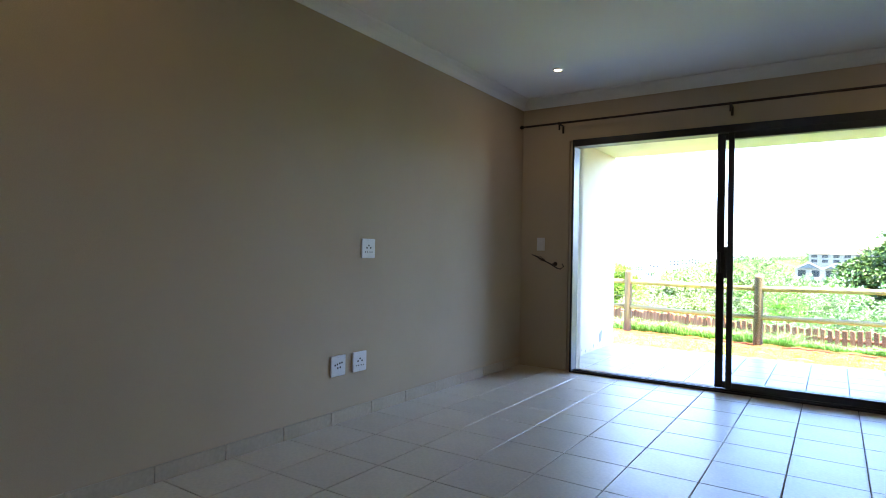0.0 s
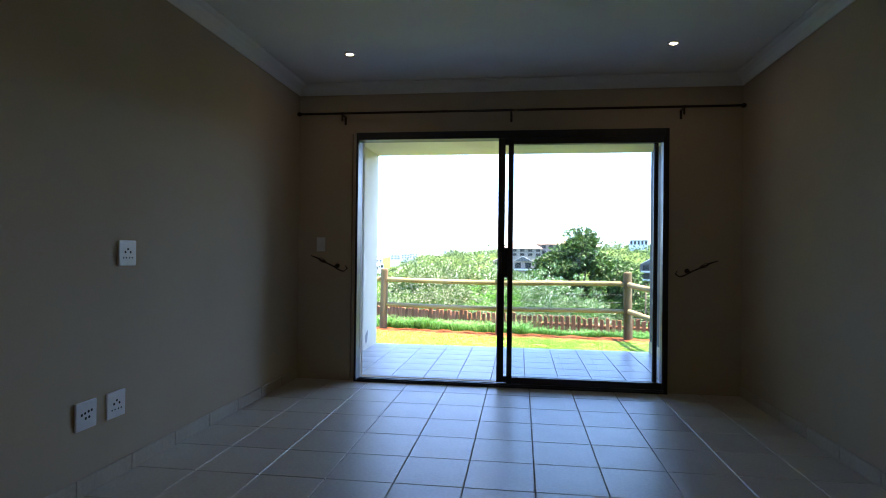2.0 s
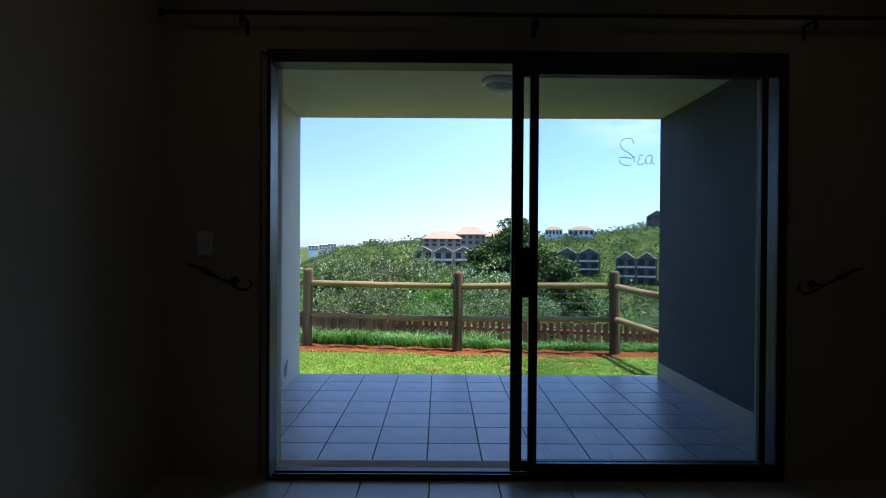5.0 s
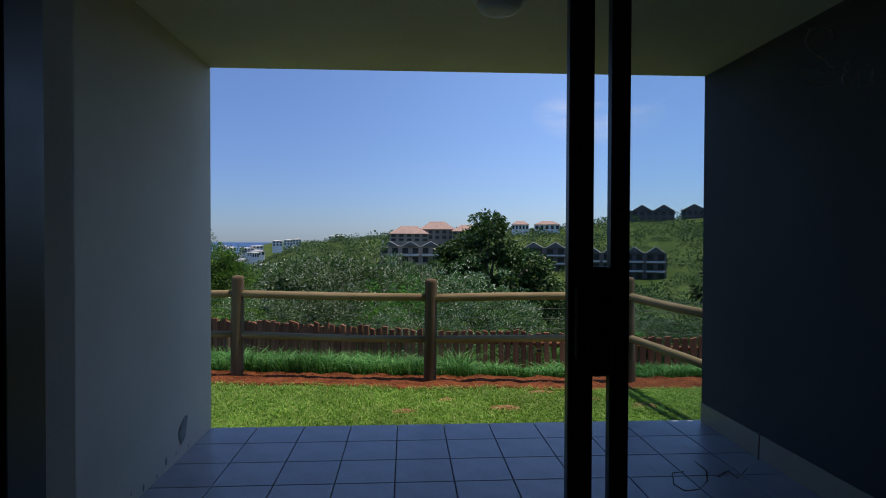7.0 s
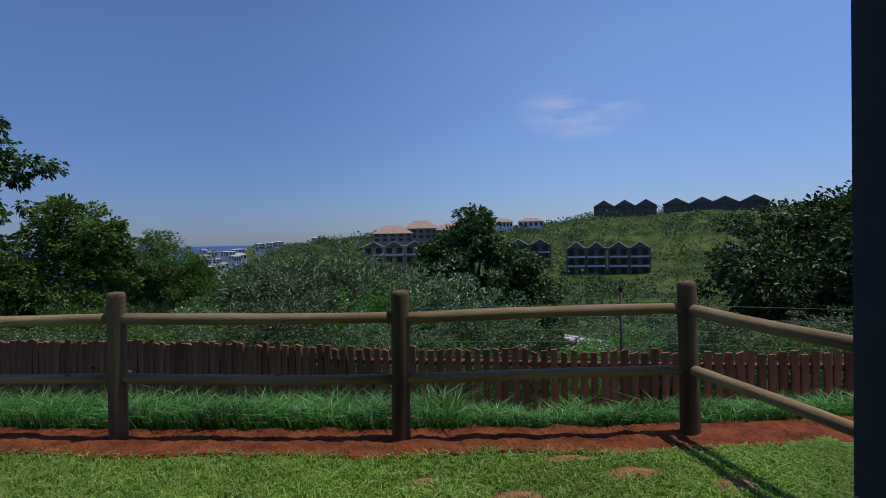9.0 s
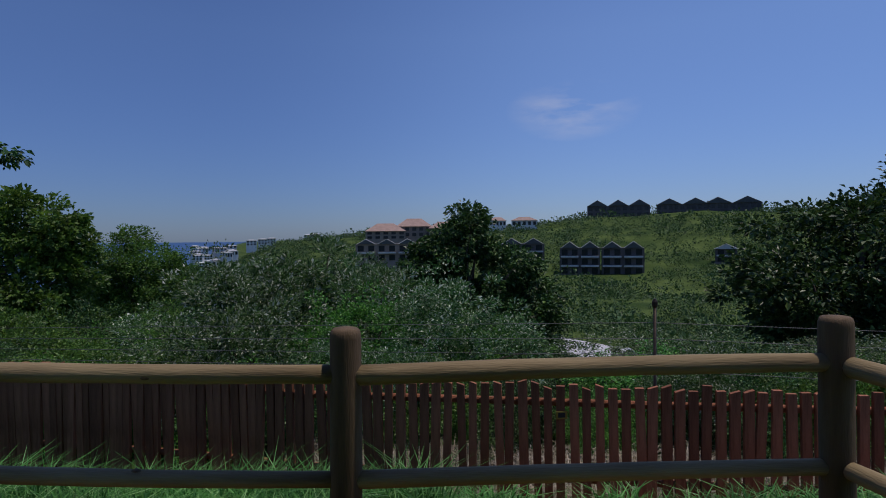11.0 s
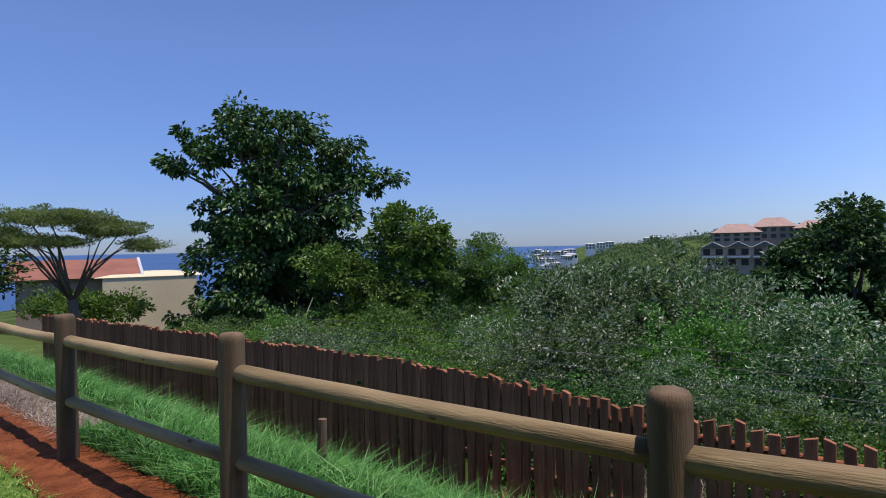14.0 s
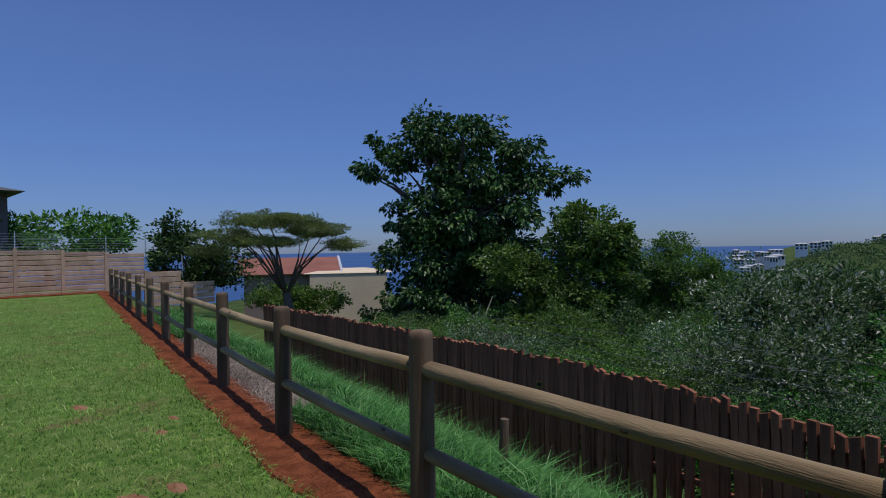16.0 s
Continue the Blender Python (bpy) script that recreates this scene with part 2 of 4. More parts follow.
LEAF_FAR = leaf_mat("distant_bush_leaf", (0.02, 0.045, 0.012), (0.05, 0.10, 0.024), (0.11, 0.16, 0.045), 0.6, 0.2)
for nd in LEAF_FAR.node_tree.nodes:
    if nd.type == "TEX_NOISE":
        nd.inputs["Scale"].default_value, nd.inputs["Detail"].default_value = 0.13, 4
ROOF_PINK = mat("faded_terracotta_roof_tile", (0.40, 0.27, 0.22), (0.31, 0.21, 0.17), 0.8, 0.6, 6, 0.5, dist=0.05)
ROOF_DARK = mat("charcoal_roof_sheet", (0.11, 0.115, 0.115), (0.075, 0.08, 0.08), 0.6, 0.6, 6, 0.3, dist=0.05)
ROOF_ORANGE = mat("orange_clay_roof_tile", (0.28, 0.11, 0.07), (0.21, 0.08, 0.05), 0.8, 0.8, 8, 0.5, dist=0.03)
ROOF_WHITE = mat("pale_roof_sheet", (0.62, 0.62, 0.60), (0.5, 0.5, 0.5), 0.5, 0.6, 8, 0.2)
BLD_WHITE = mat("white_facade_plaster", (0.78, 0.78, 0.77), (0.66, 0.66, 0.66), 0.8, 0.3, 8, 0.1)
BLD_CREAM = mat("cream_facade_plaster", (0.72, 0.61, 0.40), (0.64, 0.54, 0.35), 0.8, 0.5, 12, 0.15)
BLD_DARK = mat("dark_grey_brown_facade", (0.13, 0.115, 0.11), (0.09, 0.08, 0.08), 0.8, 0.3, 8, 0.1)
BLD_TAUPE = mat("taupe_facade_plaster", (0.30, 0.24, 0.20), (0.24, 0.19, 0.16), 0.8, 0.3, 8, 0.1)
PANE_FAR = mat("dark_window_pane", (0.02, 0.025, 0.03), None, 0.15)

GLASS = bpy.data.materials.new("clear_glass")
GLASS.use_nodes = True
gn, gl = GLASS.node_tree.nodes, GLASS.node_tree.links
gt, gg, gx, gf = gn.new("ShaderNodeBsdfTransparent"), gn.new("ShaderNodeBsdfGlossy"), gn.new("ShaderNodeMixShader"), gn.new("ShaderNodeLayerWeight")
gt.inputs["Color"].default_value = (0.93, 0.96, 0.97, 1)
gg.inputs["Roughness"].default_value = 0.02
gp, ga = gn.new("ShaderNodeMath"), gn.new("ShaderNodeMath")
gp.operation, ga.operation = "POWER", "MULTIPLY_ADD"
gp.inputs[1].default_value, ga.inputs[1].default_value, ga.inputs[2].default_value = 4.0, 0.55, 0.035
gl.new(gf.outputs["Facing"], gp.inputs[0])
gl.new(gp.outputs["Value"], ga.inputs[0])
gl.new(ga.outputs["Value"], gx.inputs["Fac"])
gl.new(gt.outputs["BSDF"], gx.inputs[1])
gl.new(gg.outputs["BSDF"], gx.inputs[2])
gl.new(gx.outputs["Shader"], gn["Material Output"].inputs["Surface"])
LAMP = bpy.data.materials.new("lit_downlight_lens")
LAMP.use_nodes = True
LAMP.node_tree.nodes["Principled BSDF"].inputs["Emission Color"].default_value = (1.0, 0.86, 0.66, 1)
LAMP.node_tree.nodes["Principled BSDF"].inputs["Emission Strength"].default_value = LAMP_STRENGTH


# ---- building helpers ----
def empty(name, loc=(0, 0, 0), rz=0.0, **tags):
    ob = new(name)
    ob.empty_display_size = 0.1
    ob.matrix_basis = pose(*loc, 0, 0, rz)
    return tagged(ob, **tags)


def mesh_of(name, bm, material, smooth=False):
    me = bpy.data.meshes.new(name)
    bm.normal_update()
    bm.to_mesh(me)
    bm.free()
    me.materials.append(material)
    if smooth:
        me.shade_smooth()
    return me


def part(name, bm, material, parent=None, label="", smooth=False):
    ob = new(name, mesh_of(name, bm, material, smooth))
    ob.parent = parent
    return tagged(ob, label=label)


def piece(name, me, parent, m):
    ob = new(name, me)
    ob.parent = parent
    ob.matrix_basis = m
    return ob


def box(x0, y0, z0, x1, y1, z1, bevel=0.0, bm=None):
    bm = bm or bmesh.new()
    r = bmesh.ops.create_cube(bm, size=1, matrix=Matrix.Translation(((x0 + x1) / 2, (y0 + y1) / 2, (z0 + z1) / 2)) @ Matrix.Diagonal((x1 - x0, y1 - y0, z1 - z0, 1)))
    if bevel:
        edges = list({e for v in r["verts"] for e in v.link_edges})
        bmesh.ops.bevel(bm, geom=edges, offset=bevel, segments=2, affect="EDGES", profile=0.5)
    return bm


def lathe(profile, n=20, bm=None, m=Matrix()):
    """Surface of revolution round z from (radius, z) pairs."""
    bm = bm or bmesh.new()
    rings = []
    for r, z in profile:
        rings.append([bm.verts.new(m @ Vector((r * math.cos(2 * math.pi * i / n), r * math.sin(2 * math.pi * i / n), z))) for i in range(n)])
    for a, b in zip(rings, rings[1:]):
        for i in range(n):
            bm.faces.new((a[i], a[(i + 1) % n], b[(i + 1) % n], b[i]))
    bm.faces.new(rings[0][::-1])
    bm.faces.new(rings[-1])
    return bm


def tube(points, radii, n=8, bm=None, wobble=0.0):
    """A tapered tube through points."""
    bm = bm or bmesh.new()
    pts = [Vector(p) for p in points]
    rings = []
    for i, p in enumerate(pts):
        d = (pts[min(i + 1, len(pts) - 1)] - pts[max(i - 1, 0)]).normalized()
        u = d.cross(Vector((0.3, 0.2, 1)) if abs(d.z) < 0.9 else Vector((1, 0, 0))).normalized()
        v = d.cross(u)
        ring = []
        for k in range(n):
            a = 2 * math.pi * k / n
            r = radii[i] * (1 + wobble * noise.noise(p * 3 + Vector((k * 1.7, 0, 0))))
            ring.append(bm.verts.new(p + (u * math.cos(a) + v * math.sin(a)) * r))
        rings.append(ring)
    for a, b in zip(rings, rings[1:]):
        for k in range(n):
            bm.faces.new((a[k], a[(k + 1) % n], b[(k + 1) % n], b[k]))
    bm.faces.new(rings[0][::-1])
    bm.faces.new(rings[-1])
    return bm


def extrude_profile(profile, p0, p1, bm=None):
    """A straight moulding: profile of (out, up) pairs swept from p0 to p1, out to the left of the way."""
    bm = bm or bmesh.new()
    p0, p1 = Vector(p0), Vector(p1)
    d = (p1 - p0).normalized()
    o = Vector((0, 0, 1)).cross(d)
    a = [bm.verts.new(p0 + o * u + Vector((0, 0, w))) for u, w in profile]
    b = [bm.verts.new(p1 + o * u + Vector((0, 0, w))) for u, w in profile]
    k = len(profile)
    for i in range(k):
        bm.faces.new((a[i], a[(i + 1) % k], b[(i + 1) % k], b[i]))
    bm.faces.new(a[::-1])
    bm.faces.new(b)
    return bm


def leaves_mesh(name, material, P, D, size, aspect, rng, fold=0.25, up=0.5):
    """Folded diamond leaves at P, pointing along D."""
    n = len(P)
    D = D / np.maximum(np.linalg.norm(D, axis=1, keepdims=True), 1e-6)
    R = rng.normal(size=(n, 3)) + np.array((0, 0, up * 2))
    S = np.cross(D, R)
    S /= np.maximum(np.linalg.norm(S, axis=1, keepdims=True), 1e-6)
    N = np.cross(S, D)
    L = (size * rng.uniform(0.6, 1.3, n))[:, None]
    W = L * aspect
    V = np.empty((n, 4, 3))
    V[:, 0] = P
    V[:, 1] = P + D * L * 0.5 + S * W + N * L * fold * 0.5
    V[:, 2] = P + D * L - N * L * fold * 0.4
    V[:, 3] = P + D * L * 0.5 - S * W + N * L * fold * 0.5
    i = np.arange(n) * 4
    F = np.concatenate([np.stack([i, i + 1, i + 2], 1), np.stack([i, i + 2, i + 3], 1)])
    me = bpy.data.meshes.new(name)
    me.from_pydata(V.reshape(-1, 3), [], F)
    me.materials.append(material)
    return me


def interp(x, xs, ys):
    return float(np.interp(x, xs, ys))
# ---- the room ----
RX0, RX1, RY0, RZ = -1.738, 1.745, -8.0, 2.425
ROOM_TX, ROOM_TY, ROOM_X0, ROOM_Y0 = 0.32, 0.35, 0.17, 0.068
DX0, DX1, DZ = -1.243, 1.208, 2.023
WT = 0.24
TX0, TX1, TY1, TY2, TZ, TF = -1.772, 1.675, 2.838, 2.79, 2.322, -0.14


def setting(name, bm, material, label, category, parent=None):
    return tagged(part(name, bm, material, parent), label=label, category=category, kind="structure")


def slanted(x0, y0, z0, x1, ya, yb, z1):
    """A slab whose far edge runs from ya to yb."""
    b = box(x0, y0, z0, x1, ya, z1)
    for v in b.verts:
        if v.co.y > y0 + 0.01 and v.co.x > x0 + 0.01:
            v.co.y = yb
    return b


floor = setting("floor", box(RX0 - WT, RY0 - WT, -0.2, RX1 + WT, 0.0, -0.012), GROUT, "cream ceramic tiled room floor with dark grout", "floor")
setting("wall_west", box(RX0 - WT, RY0 - WT, -0.2, RX0, WT, 2.75), WALL, "smooth beige painted plaster wall with sockets", "wall")
setting("wall_east", box(RX1, RY0 - WT, -0.2, RX1 + WT, WT, 2.75), WALL, "smooth beige painted plaster wall, bare", "wall")
setting("wall_south", box(RX0, RY0 - WT, -0.2, RX1, RY0, 2.75), WALL, "plain beige painted wall closing the room", "wall")
RV = DX0 - 0.042
bm = box(RX0, 0, -0.2, RV, WT, 2.75)
box(DX1, 0, -0.2, RX1, WT, 2.75, bm=bm)
box(RV, 0, DZ, DX1, WT, 2.75, bm=bm)
box(RV, 0, -0.2, DX1, WT, -0.035, bm=bm)
setting("wall_north", bm, WALL, "beige painted wall around the sliding door", "wall")
setting("ceiling", box(RX0, RY0, RZ, RX1, 0, 2.75), CEIL, "white painted ceiling with coved cornice", "ceiling")
COVE = [(0, 0), (0, -0.085), (0.008, -0.085), (0.014, -0.07), (0.03, -0.045), (0.055, -0.022), (0.075, -0.014), (0.085, -0.008), (0.085, 0)]
for name, a, b in (("trim_west", (RX0, 0, RZ), (RX0, RY0, RZ)), ("trim_north", (RX1, 0, RZ), (RX0, 0, RZ)), ("trim_east", (RX1, RY0, RZ), (RX1, 0, RZ))):
    setting(name, extrude_profile(COVE, a, b), CEIL, "white plaster coved cornice below the ceiling", "cornice")
SK = box(0.0, -0.1725, 0.0, 0.009, 0.1725, 0.075, 0.002)
sk_me = mesh_of("skirting_tile", SK, SKIRT)
for side, x in (("west", RX0), ("east", RX1)):
    base = tagged(empty("baseboard_" + side), label="pale ceramic tile skirting along the wall", category="skirting", kind="structure")
    for i in range(23):
        piece("skirting_tile", sk_me, base, pose(x, ROOM_Y0 - 0.175 - ROOM_TY * (i + 0.12), 0, 0, 0, 0 if x < 0 else 180))


setting("trim_reveal", box(RV, 0.03, -0.03, DX0, WT - 0.002, DZ - 0.001), PLASTER_OUT, "white plaster reveal beside the sliding door", "reveal")

# sliding door: both panels stand behind one another on the right half
door = tagged(empty("door_1", (0, 0.0, 0)), label="open charcoal aluminium sliding glass door", category="sliding door", kind="structure")


def framed(name, x0, x1, z0, z1, y0, y1, st_l, st_r, top, bot, parent, label):
    f = box(x0, y0, z0, x0 + st_l, y1, z1, 0.004)
    box(x1 - st_r, y0, z0, x1, y1, z1, 0.004, f)
    box(x0 + st_l, y0, z1 - top, x1 - st_r, y1, z1, 0.004, f)
    box(x0 + st_l, y0, z0, x1 - st_r, y1, z0 + bot, 0.004, f)
    return part(name, f, ALU, parent, label)


framed("door_frame", DX0 + 0.002, DX1 - 0.002, -0.008, DZ - 0.002, -0.04, 0.09, 0.018, 0.03, 0.06, 0.022, door, "charcoal aluminium outer frame")
part("track", box(DX0 + 0.03, -0.025, 0.012, DX1 - 0.03, -0.017, 0.026), ALU, door)
part("track", box(DX0 + 0.03, 0.011, 0.012, DX1 - 0.03, 0.019, 0.026), ALU, door)
sl = framed("sliding_panel", -0.088, 1.135, 0.03, DZ - 0.055, 0.0, 0.03, 0.055, 0.032, 0.055, 0.052, door, "charcoal framed sliding glass panel")
fx = framed("fixed_panel", -0.008, 1.178, 0.03, DZ - 0.055, -0.036, -0.006, 0.041, 0.014, 0.055, 0.052, door, "charcoal framed fixed glass panel")
g1 = part("pane", box(-0.035, 0.012, 0.081, 1.104, 0.018, DZ - 0.109), GLASS, sl, "clear glass pane")
g2 = part("pane", box(0.031, -0.024, 0.081, 1.165, -0.018, DZ - 0.109), GLASS, fx, "clear glass pane")
g1.visible_shadow = g2.visible_shadow = False
INK = mat("dried_white_glass_marker", (0.62, 0.65, 0.68), (0.55, 0.58, 0.6), 0.8)


def stroke(pts, parent, x, z, k):
    """One hand-drawn line on the glass, through points in units of k."""
    part("pen_stroke", tube([(x + k * a, -0.0265, z + k * c) for a, c in pts], [0.0016] * len(pts), 6), INK, parent, "pale hand-drawn line", smooth=True)


S_CURVE = [(0.55, 0.80), (0.5, 0.95), (0.32, 1.0), (0.12, 0.92), (0.05, 0.75), (0.15, 0.58), (0.38, 0.45), (0.56, 0.3), (0.58, 0.14), (0.45, 0.02), (0.22, 0.0), (0.05, 0.1), (0.02, 0.28), (0.2, 0.3), (0.42, 0.26), (0.6, 0.3)]
E_CURVE = [(0.88, 0.36), (0.78, 0.4), (0.72, 0.32), (0.8, 0.24), (0.7, 0.16), (0.72, 0.05), (0.84, 0.02), (0.95, 0.12)]
A_CURVE = [(1.22, 0.36), (1.08, 0.38), (0.98, 0.22), (1.02, 0.06), (1.14, 0.06), (1.24, 0.34), (1.22, 0.12), (1.3, 0.04), (1.36, 0.12)]
for curve in (S_CURVE, E_CURVE, A_CURVE):
    stroke(curve, fx, 0.41, 1.49, 0.13)
for curve in (S_CURVE[6:14], [(0.75, 0.2), (0.9, 0.3), (1.05, 0.18), (1.2, 0.32)], [(1.4, 0.9), (1.38, 0.45)]):
    stroke(curve, fx, 0.13, 0.62, 0.14)
h = box(-0.036, 0.001, 0.86, 0.012, 0.027, 1.10, 0.008)
part("lock_case", h, ALU, sl, "black handle and lock case")
part("pull_handle", box(-0.078, -0.026, 0.90, -0.054, 0.0, 1.06, 0.008), ALU, sl)
setting("sill", box(DX0, 0.092, -0.03, DX1, WT, -0.006, 0.004), CONC, "narrow concrete threshold of the sliding door", "threshold")

# ---- terrace ----
terrace = setting("floor_terrace", slanted(TX0 - 0.02, WT, -0.5, TX1 + 0.02, TY1 + 0.002, TY2 + 0.002, TF - 0.012), GROUT, "grey ceramic tiled covered terrace floor", "floor")
wl_t = setting("wall_terrace_west", box(RX0 - WT, WT, -0.5, TX0, TY1, 2.75), PLASTER_OUT, "white plastered terrace wall with a damp stain at its foot", "wall")
# this side is painted dark to stand for the shade on it
setting("wall_terrace_east", box(TX1, WT, -0.5, RX1 + WT, TY2, 2.75), PLASTER_SHADED, "plastered terrace wall, its shade put into a dark grey colour", "wall")
setting("ceiling_terrace", slanted(TX0, WT, TZ, TX1, TY1, TY2, 2.75), SOFFIT, "cream plastered terrace soffit", "ceiling")
setting("roof", box(RX0 - 0.5, RY0 - 0.5, 2.75, RX1 + 0.5, TY1 + 0.0, 2.95), PLASTER_OUT, "plain concrete roof slab over the flat", "roof")
setting("baseboard_terrace", box(TX1 - 0.012, WT, TF, TX1, TY2 - 0.01, TF + 0.14, 0.003), SKIRT, "pale tile skirting on the terrace wall", "skirting")
bmst = bmesh.new()
rs = random.Random(5)
for i in range(9):
    y, z = 1.2 + 0.15 * i + rs.uniform(-0.05, 0.05), TF + 0.02 + rs.uniform(0, 0.04)
    bmesh.ops.create_circle(bmst, cap_ends=True, segments=7, radius=rs.uniform(0.008, 0.022), matrix=Matrix.Translation((TX0 + 0.004, y, z)) @ Matrix.Rotation(radians(90), 4, "Y") @ Matrix.Diagonal((1.4, 0.8, 1, 1)))
vs = [bmst.verts.new((TX0 + 0.004, 2.33 + 0.06 * math.cos(a) * (1 + 0.25 * math.sin(3 * a)), TF + 0.15 + 0.08 * math.sin(a) * (1 + 0.2 * math.cos(2 * a)) + 0.03 * math.cos(a))) for a in [i * math.tau / 16 for i in range(16)]]
bmst.faces.new(vs)
part("damp_stain", bmst, mat("flaked_damp_plaster", (0.2, 0.19, 0.18), (0.3, 0.29, 0.27), 0.9, 20, 120, 0.5), wl_t, "dark flaked damp patch")
lamp_t = tagged(empty("bulkhead_light", (0.0, 1.52, TZ)), label="round white bulkhead light on the terrace soffit", category="ceiling light")
part("base_ring", lathe([(0.125, 0.0), (0.13, -0.012), (0.128, -0.03), (0.115, -0.04)], 28), PLASTIC, lamp_t, smooth=True)
part("diffuser", lathe([(0.108, -0.03), (0.106, -0.055), (0.09, -0.08), (0.055, -0.095), (0.01, -0.1)], 28), mat("frosted_glass_diffuser", (0.7, 0.69, 0.64), None, 0.3), lamp_t, "frosted dome", smooth=True)


# ---- fittings of the room ----
def socket_plate(name, y, z, w, h, holes, label):
    ob = tagged(empty(name, (RX0, y, z)), label=label, category="socket")
    p = box(0, -w / 2, -h / 2, 0.011, w / 2, h / 2, 0.004)
    part("cover_plate", p, PLASTIC, ob)
    for hy, hz, r in holes:
        part("pin_hole", lathe([(r, 0.0112), (r, 0.0118)], 10, m=Matrix.Rotation(radians(90), 4, "Y") @ pose(-hz, hy, 0)), HOLE, ob)
    for sgn in (-1, 1):
        part("screw_cap", lathe([(0.004, 0.0112), (0.003, 0.0124)], 8, m=Matrix.Rotation(radians(90), 4, "Y") @ pose(-sgn * h * 0.42, 0, 0)), PLASTIC, ob)
    return ob


THREE = [(0.0, 0.018, 0.006), (-0.018, 0.004, 0.006), (0.018, 0.004, 0.006), (-0.03, -0.022, 0.004), (-0.011, -0.022, 0.004), (0.011, -0.022, 0.004), (0.03, -0.022, 0.004)]
TV = [(-0.028, 0.006, 0.006), (-0.01, 0.01, 0.006), (0.01, 0.014, 0.006), (0.028, 0.016, 0.006), (-0.006, -0.012, 0.006), (0.014, -0.01, 0.006)]
socket_plate("wall_socket", -2.13, 1.03, 0.12, 0.12, THREE, "white double wall socket at chest height on the beige wall")
socket_plate("wall_socket", -2.19, 0.34, 0.12, 0.12, THREE, "white wall socket plate low on the beige wall")
socket_plate("aerial_socket", -2.375, 0.34, 0.12, 0.12, TV, "white aerial socket plate low on the beige wall")
sw = tagged(empty("light_switch", (-1.54, 0, 1.11)), label="white light switch plate beside the sliding door", category="switch")
part("cover_plate", box(-0.037, -0.01, -0.058, 0.037, 0, 0.058, 0.003), PLASTIC, sw)
part("rocker", box(-0.012, -0.015, -0.018, 0.012, -0.009, 0.018, 0.002), PLASTIC, sw)


def tieback(x, s, label):
    ob = tagged(empty("curtain_tieback", (x, 0, 0.95)), label=label, category="tieback")
    a = [(s * -0.15, -0.045, 0.065), (s * -0.10, -0.05, 0.05), (s * -0.03, -0.055, 0.015), (s * 0.04, -0.06, -0.015), (s * 0.10, -0.06, -0.05), (s * 0.13, -0.05, -0.058), (s * 0.155, -0.04, -0.035), (s * 0.14, -0.04, -0.012)]
    part("hook_arm", tube(a, [0.004, 0.006, 0.006, 0.006, 0.006, 0.006, 0.006, 0.004], 8), IRON, ob, smooth=True)
    for k in range(4):
        ph = k * math.pi / 2
        q = [(s * (-0.09 + 0.075 * i / 7), -0.052 + 0.017 * math.sin(math.pi * i / 7) * math.cos(ph + i * 0.5), 0.046 - 0.034 * i / 7 + 0.017 * math.sin(math.pi * i / 7) * math.sin(ph + i * 0.5)) for i in range(8)]
        part("basket_wire", tube(q, [0.0028] * 8, 6), IRON, ob, smooth=True)
    part("wall_rose", lathe([(0.02, 0), (0.018, 0.006), (0.006, 0.01), (0.006, 0.06)], 14, m=Matrix.Rotation(radians(90), 4, "X") @ pose(s * 0.06, -0.015, 0)), IRON, ob, smooth=True)
    return ob


tieback(-1.46, 1, "wrought iron curtain tieback with twisted basket, by the switch")
tieback(1.41, -1, "wrought iron curtain tieback with twisted basket, on bare wall")
rod = tagged(empty("curtain_rod", (0, -0.09, 2.168)), label="thin dark bronze curtain rod without curtains above the door", category="curtain rod")
part("pole", tube([(-1.69, 0, 0), (0, 0, 0.0), (1.70, 0, 0)], [0.0095] * 3, 12), IRON, rod, smooth=True)
for s in (-1, 1):
    part("finial", lathe([(0.009, 0), (0.016, 0.006), (0.018, 0.02), (0.014, 0.03), (0.008, 0.035)], 14, m=pose(s * 1.695 + 0.005, 0, 0) @ Matrix.Rotation(radians(90 * s), 4, "Y")), IRON, rod, smooth=True)
for x in (-1.345, 0.01, 1.295):
    b = box(x - 0.009, -0.012, -0.014, x + 0.009, 0.09, -0.006, 0.002)
    box(x - 0.009, 0.083, -0.075, x + 0.009, 0.0895, -0.006, 0.002, b)
    box(x - 0.009, -0.014, -0.014, x + 0.009, -0.009, 0.008, 0.001, b)
    box(x - 0.007, -0.006, -0.06, x + 0.007, 0.002, -0.014, 0.001, b)
    part("bracket", b, IRON, rod)


def downlight(x, y):
    ob = tagged(empty("downlight", (x, y, RZ)), label="small round recessed ceiling downlight, switched on", category="downlight", group="ceiling downlights")
    part("trim_ring", lathe([(0.024, -0.001), (0.024, -0.004), (0.036, -0.006), (0.041, -0.002), (0.041, 0.0)], 24), CHROME, ob, smooth=True)
    part("lens", lathe([(0.0235, -0.002), (0.016, -0.0035), (0.004, -0.004)], 20), LAMP, ob, "glowing warm white lens")


for x in (-1.10, 1.06):
    for y in (-0.72, -3.9, -6.6):
        downlight(x, y)
# ---- land ----
GZ = -0.207
FX, FY = [-23.0, -3.95, -2.088, -0.216, 1.655, 30.0], [9.17, 4.915, 4.555, 4.285, 4.11, 4.11]
PX, PY = [-14.0, -11.7, -7.54, -4.93, -3.43, -2.06, -0.73, 0.73, 2.1, 3.65, 9.0], [10.1, 9.76, 9.16, 8.75, 8.42, 8.0, 7.5, 7.14, 6.78, 6.42, 5.4]


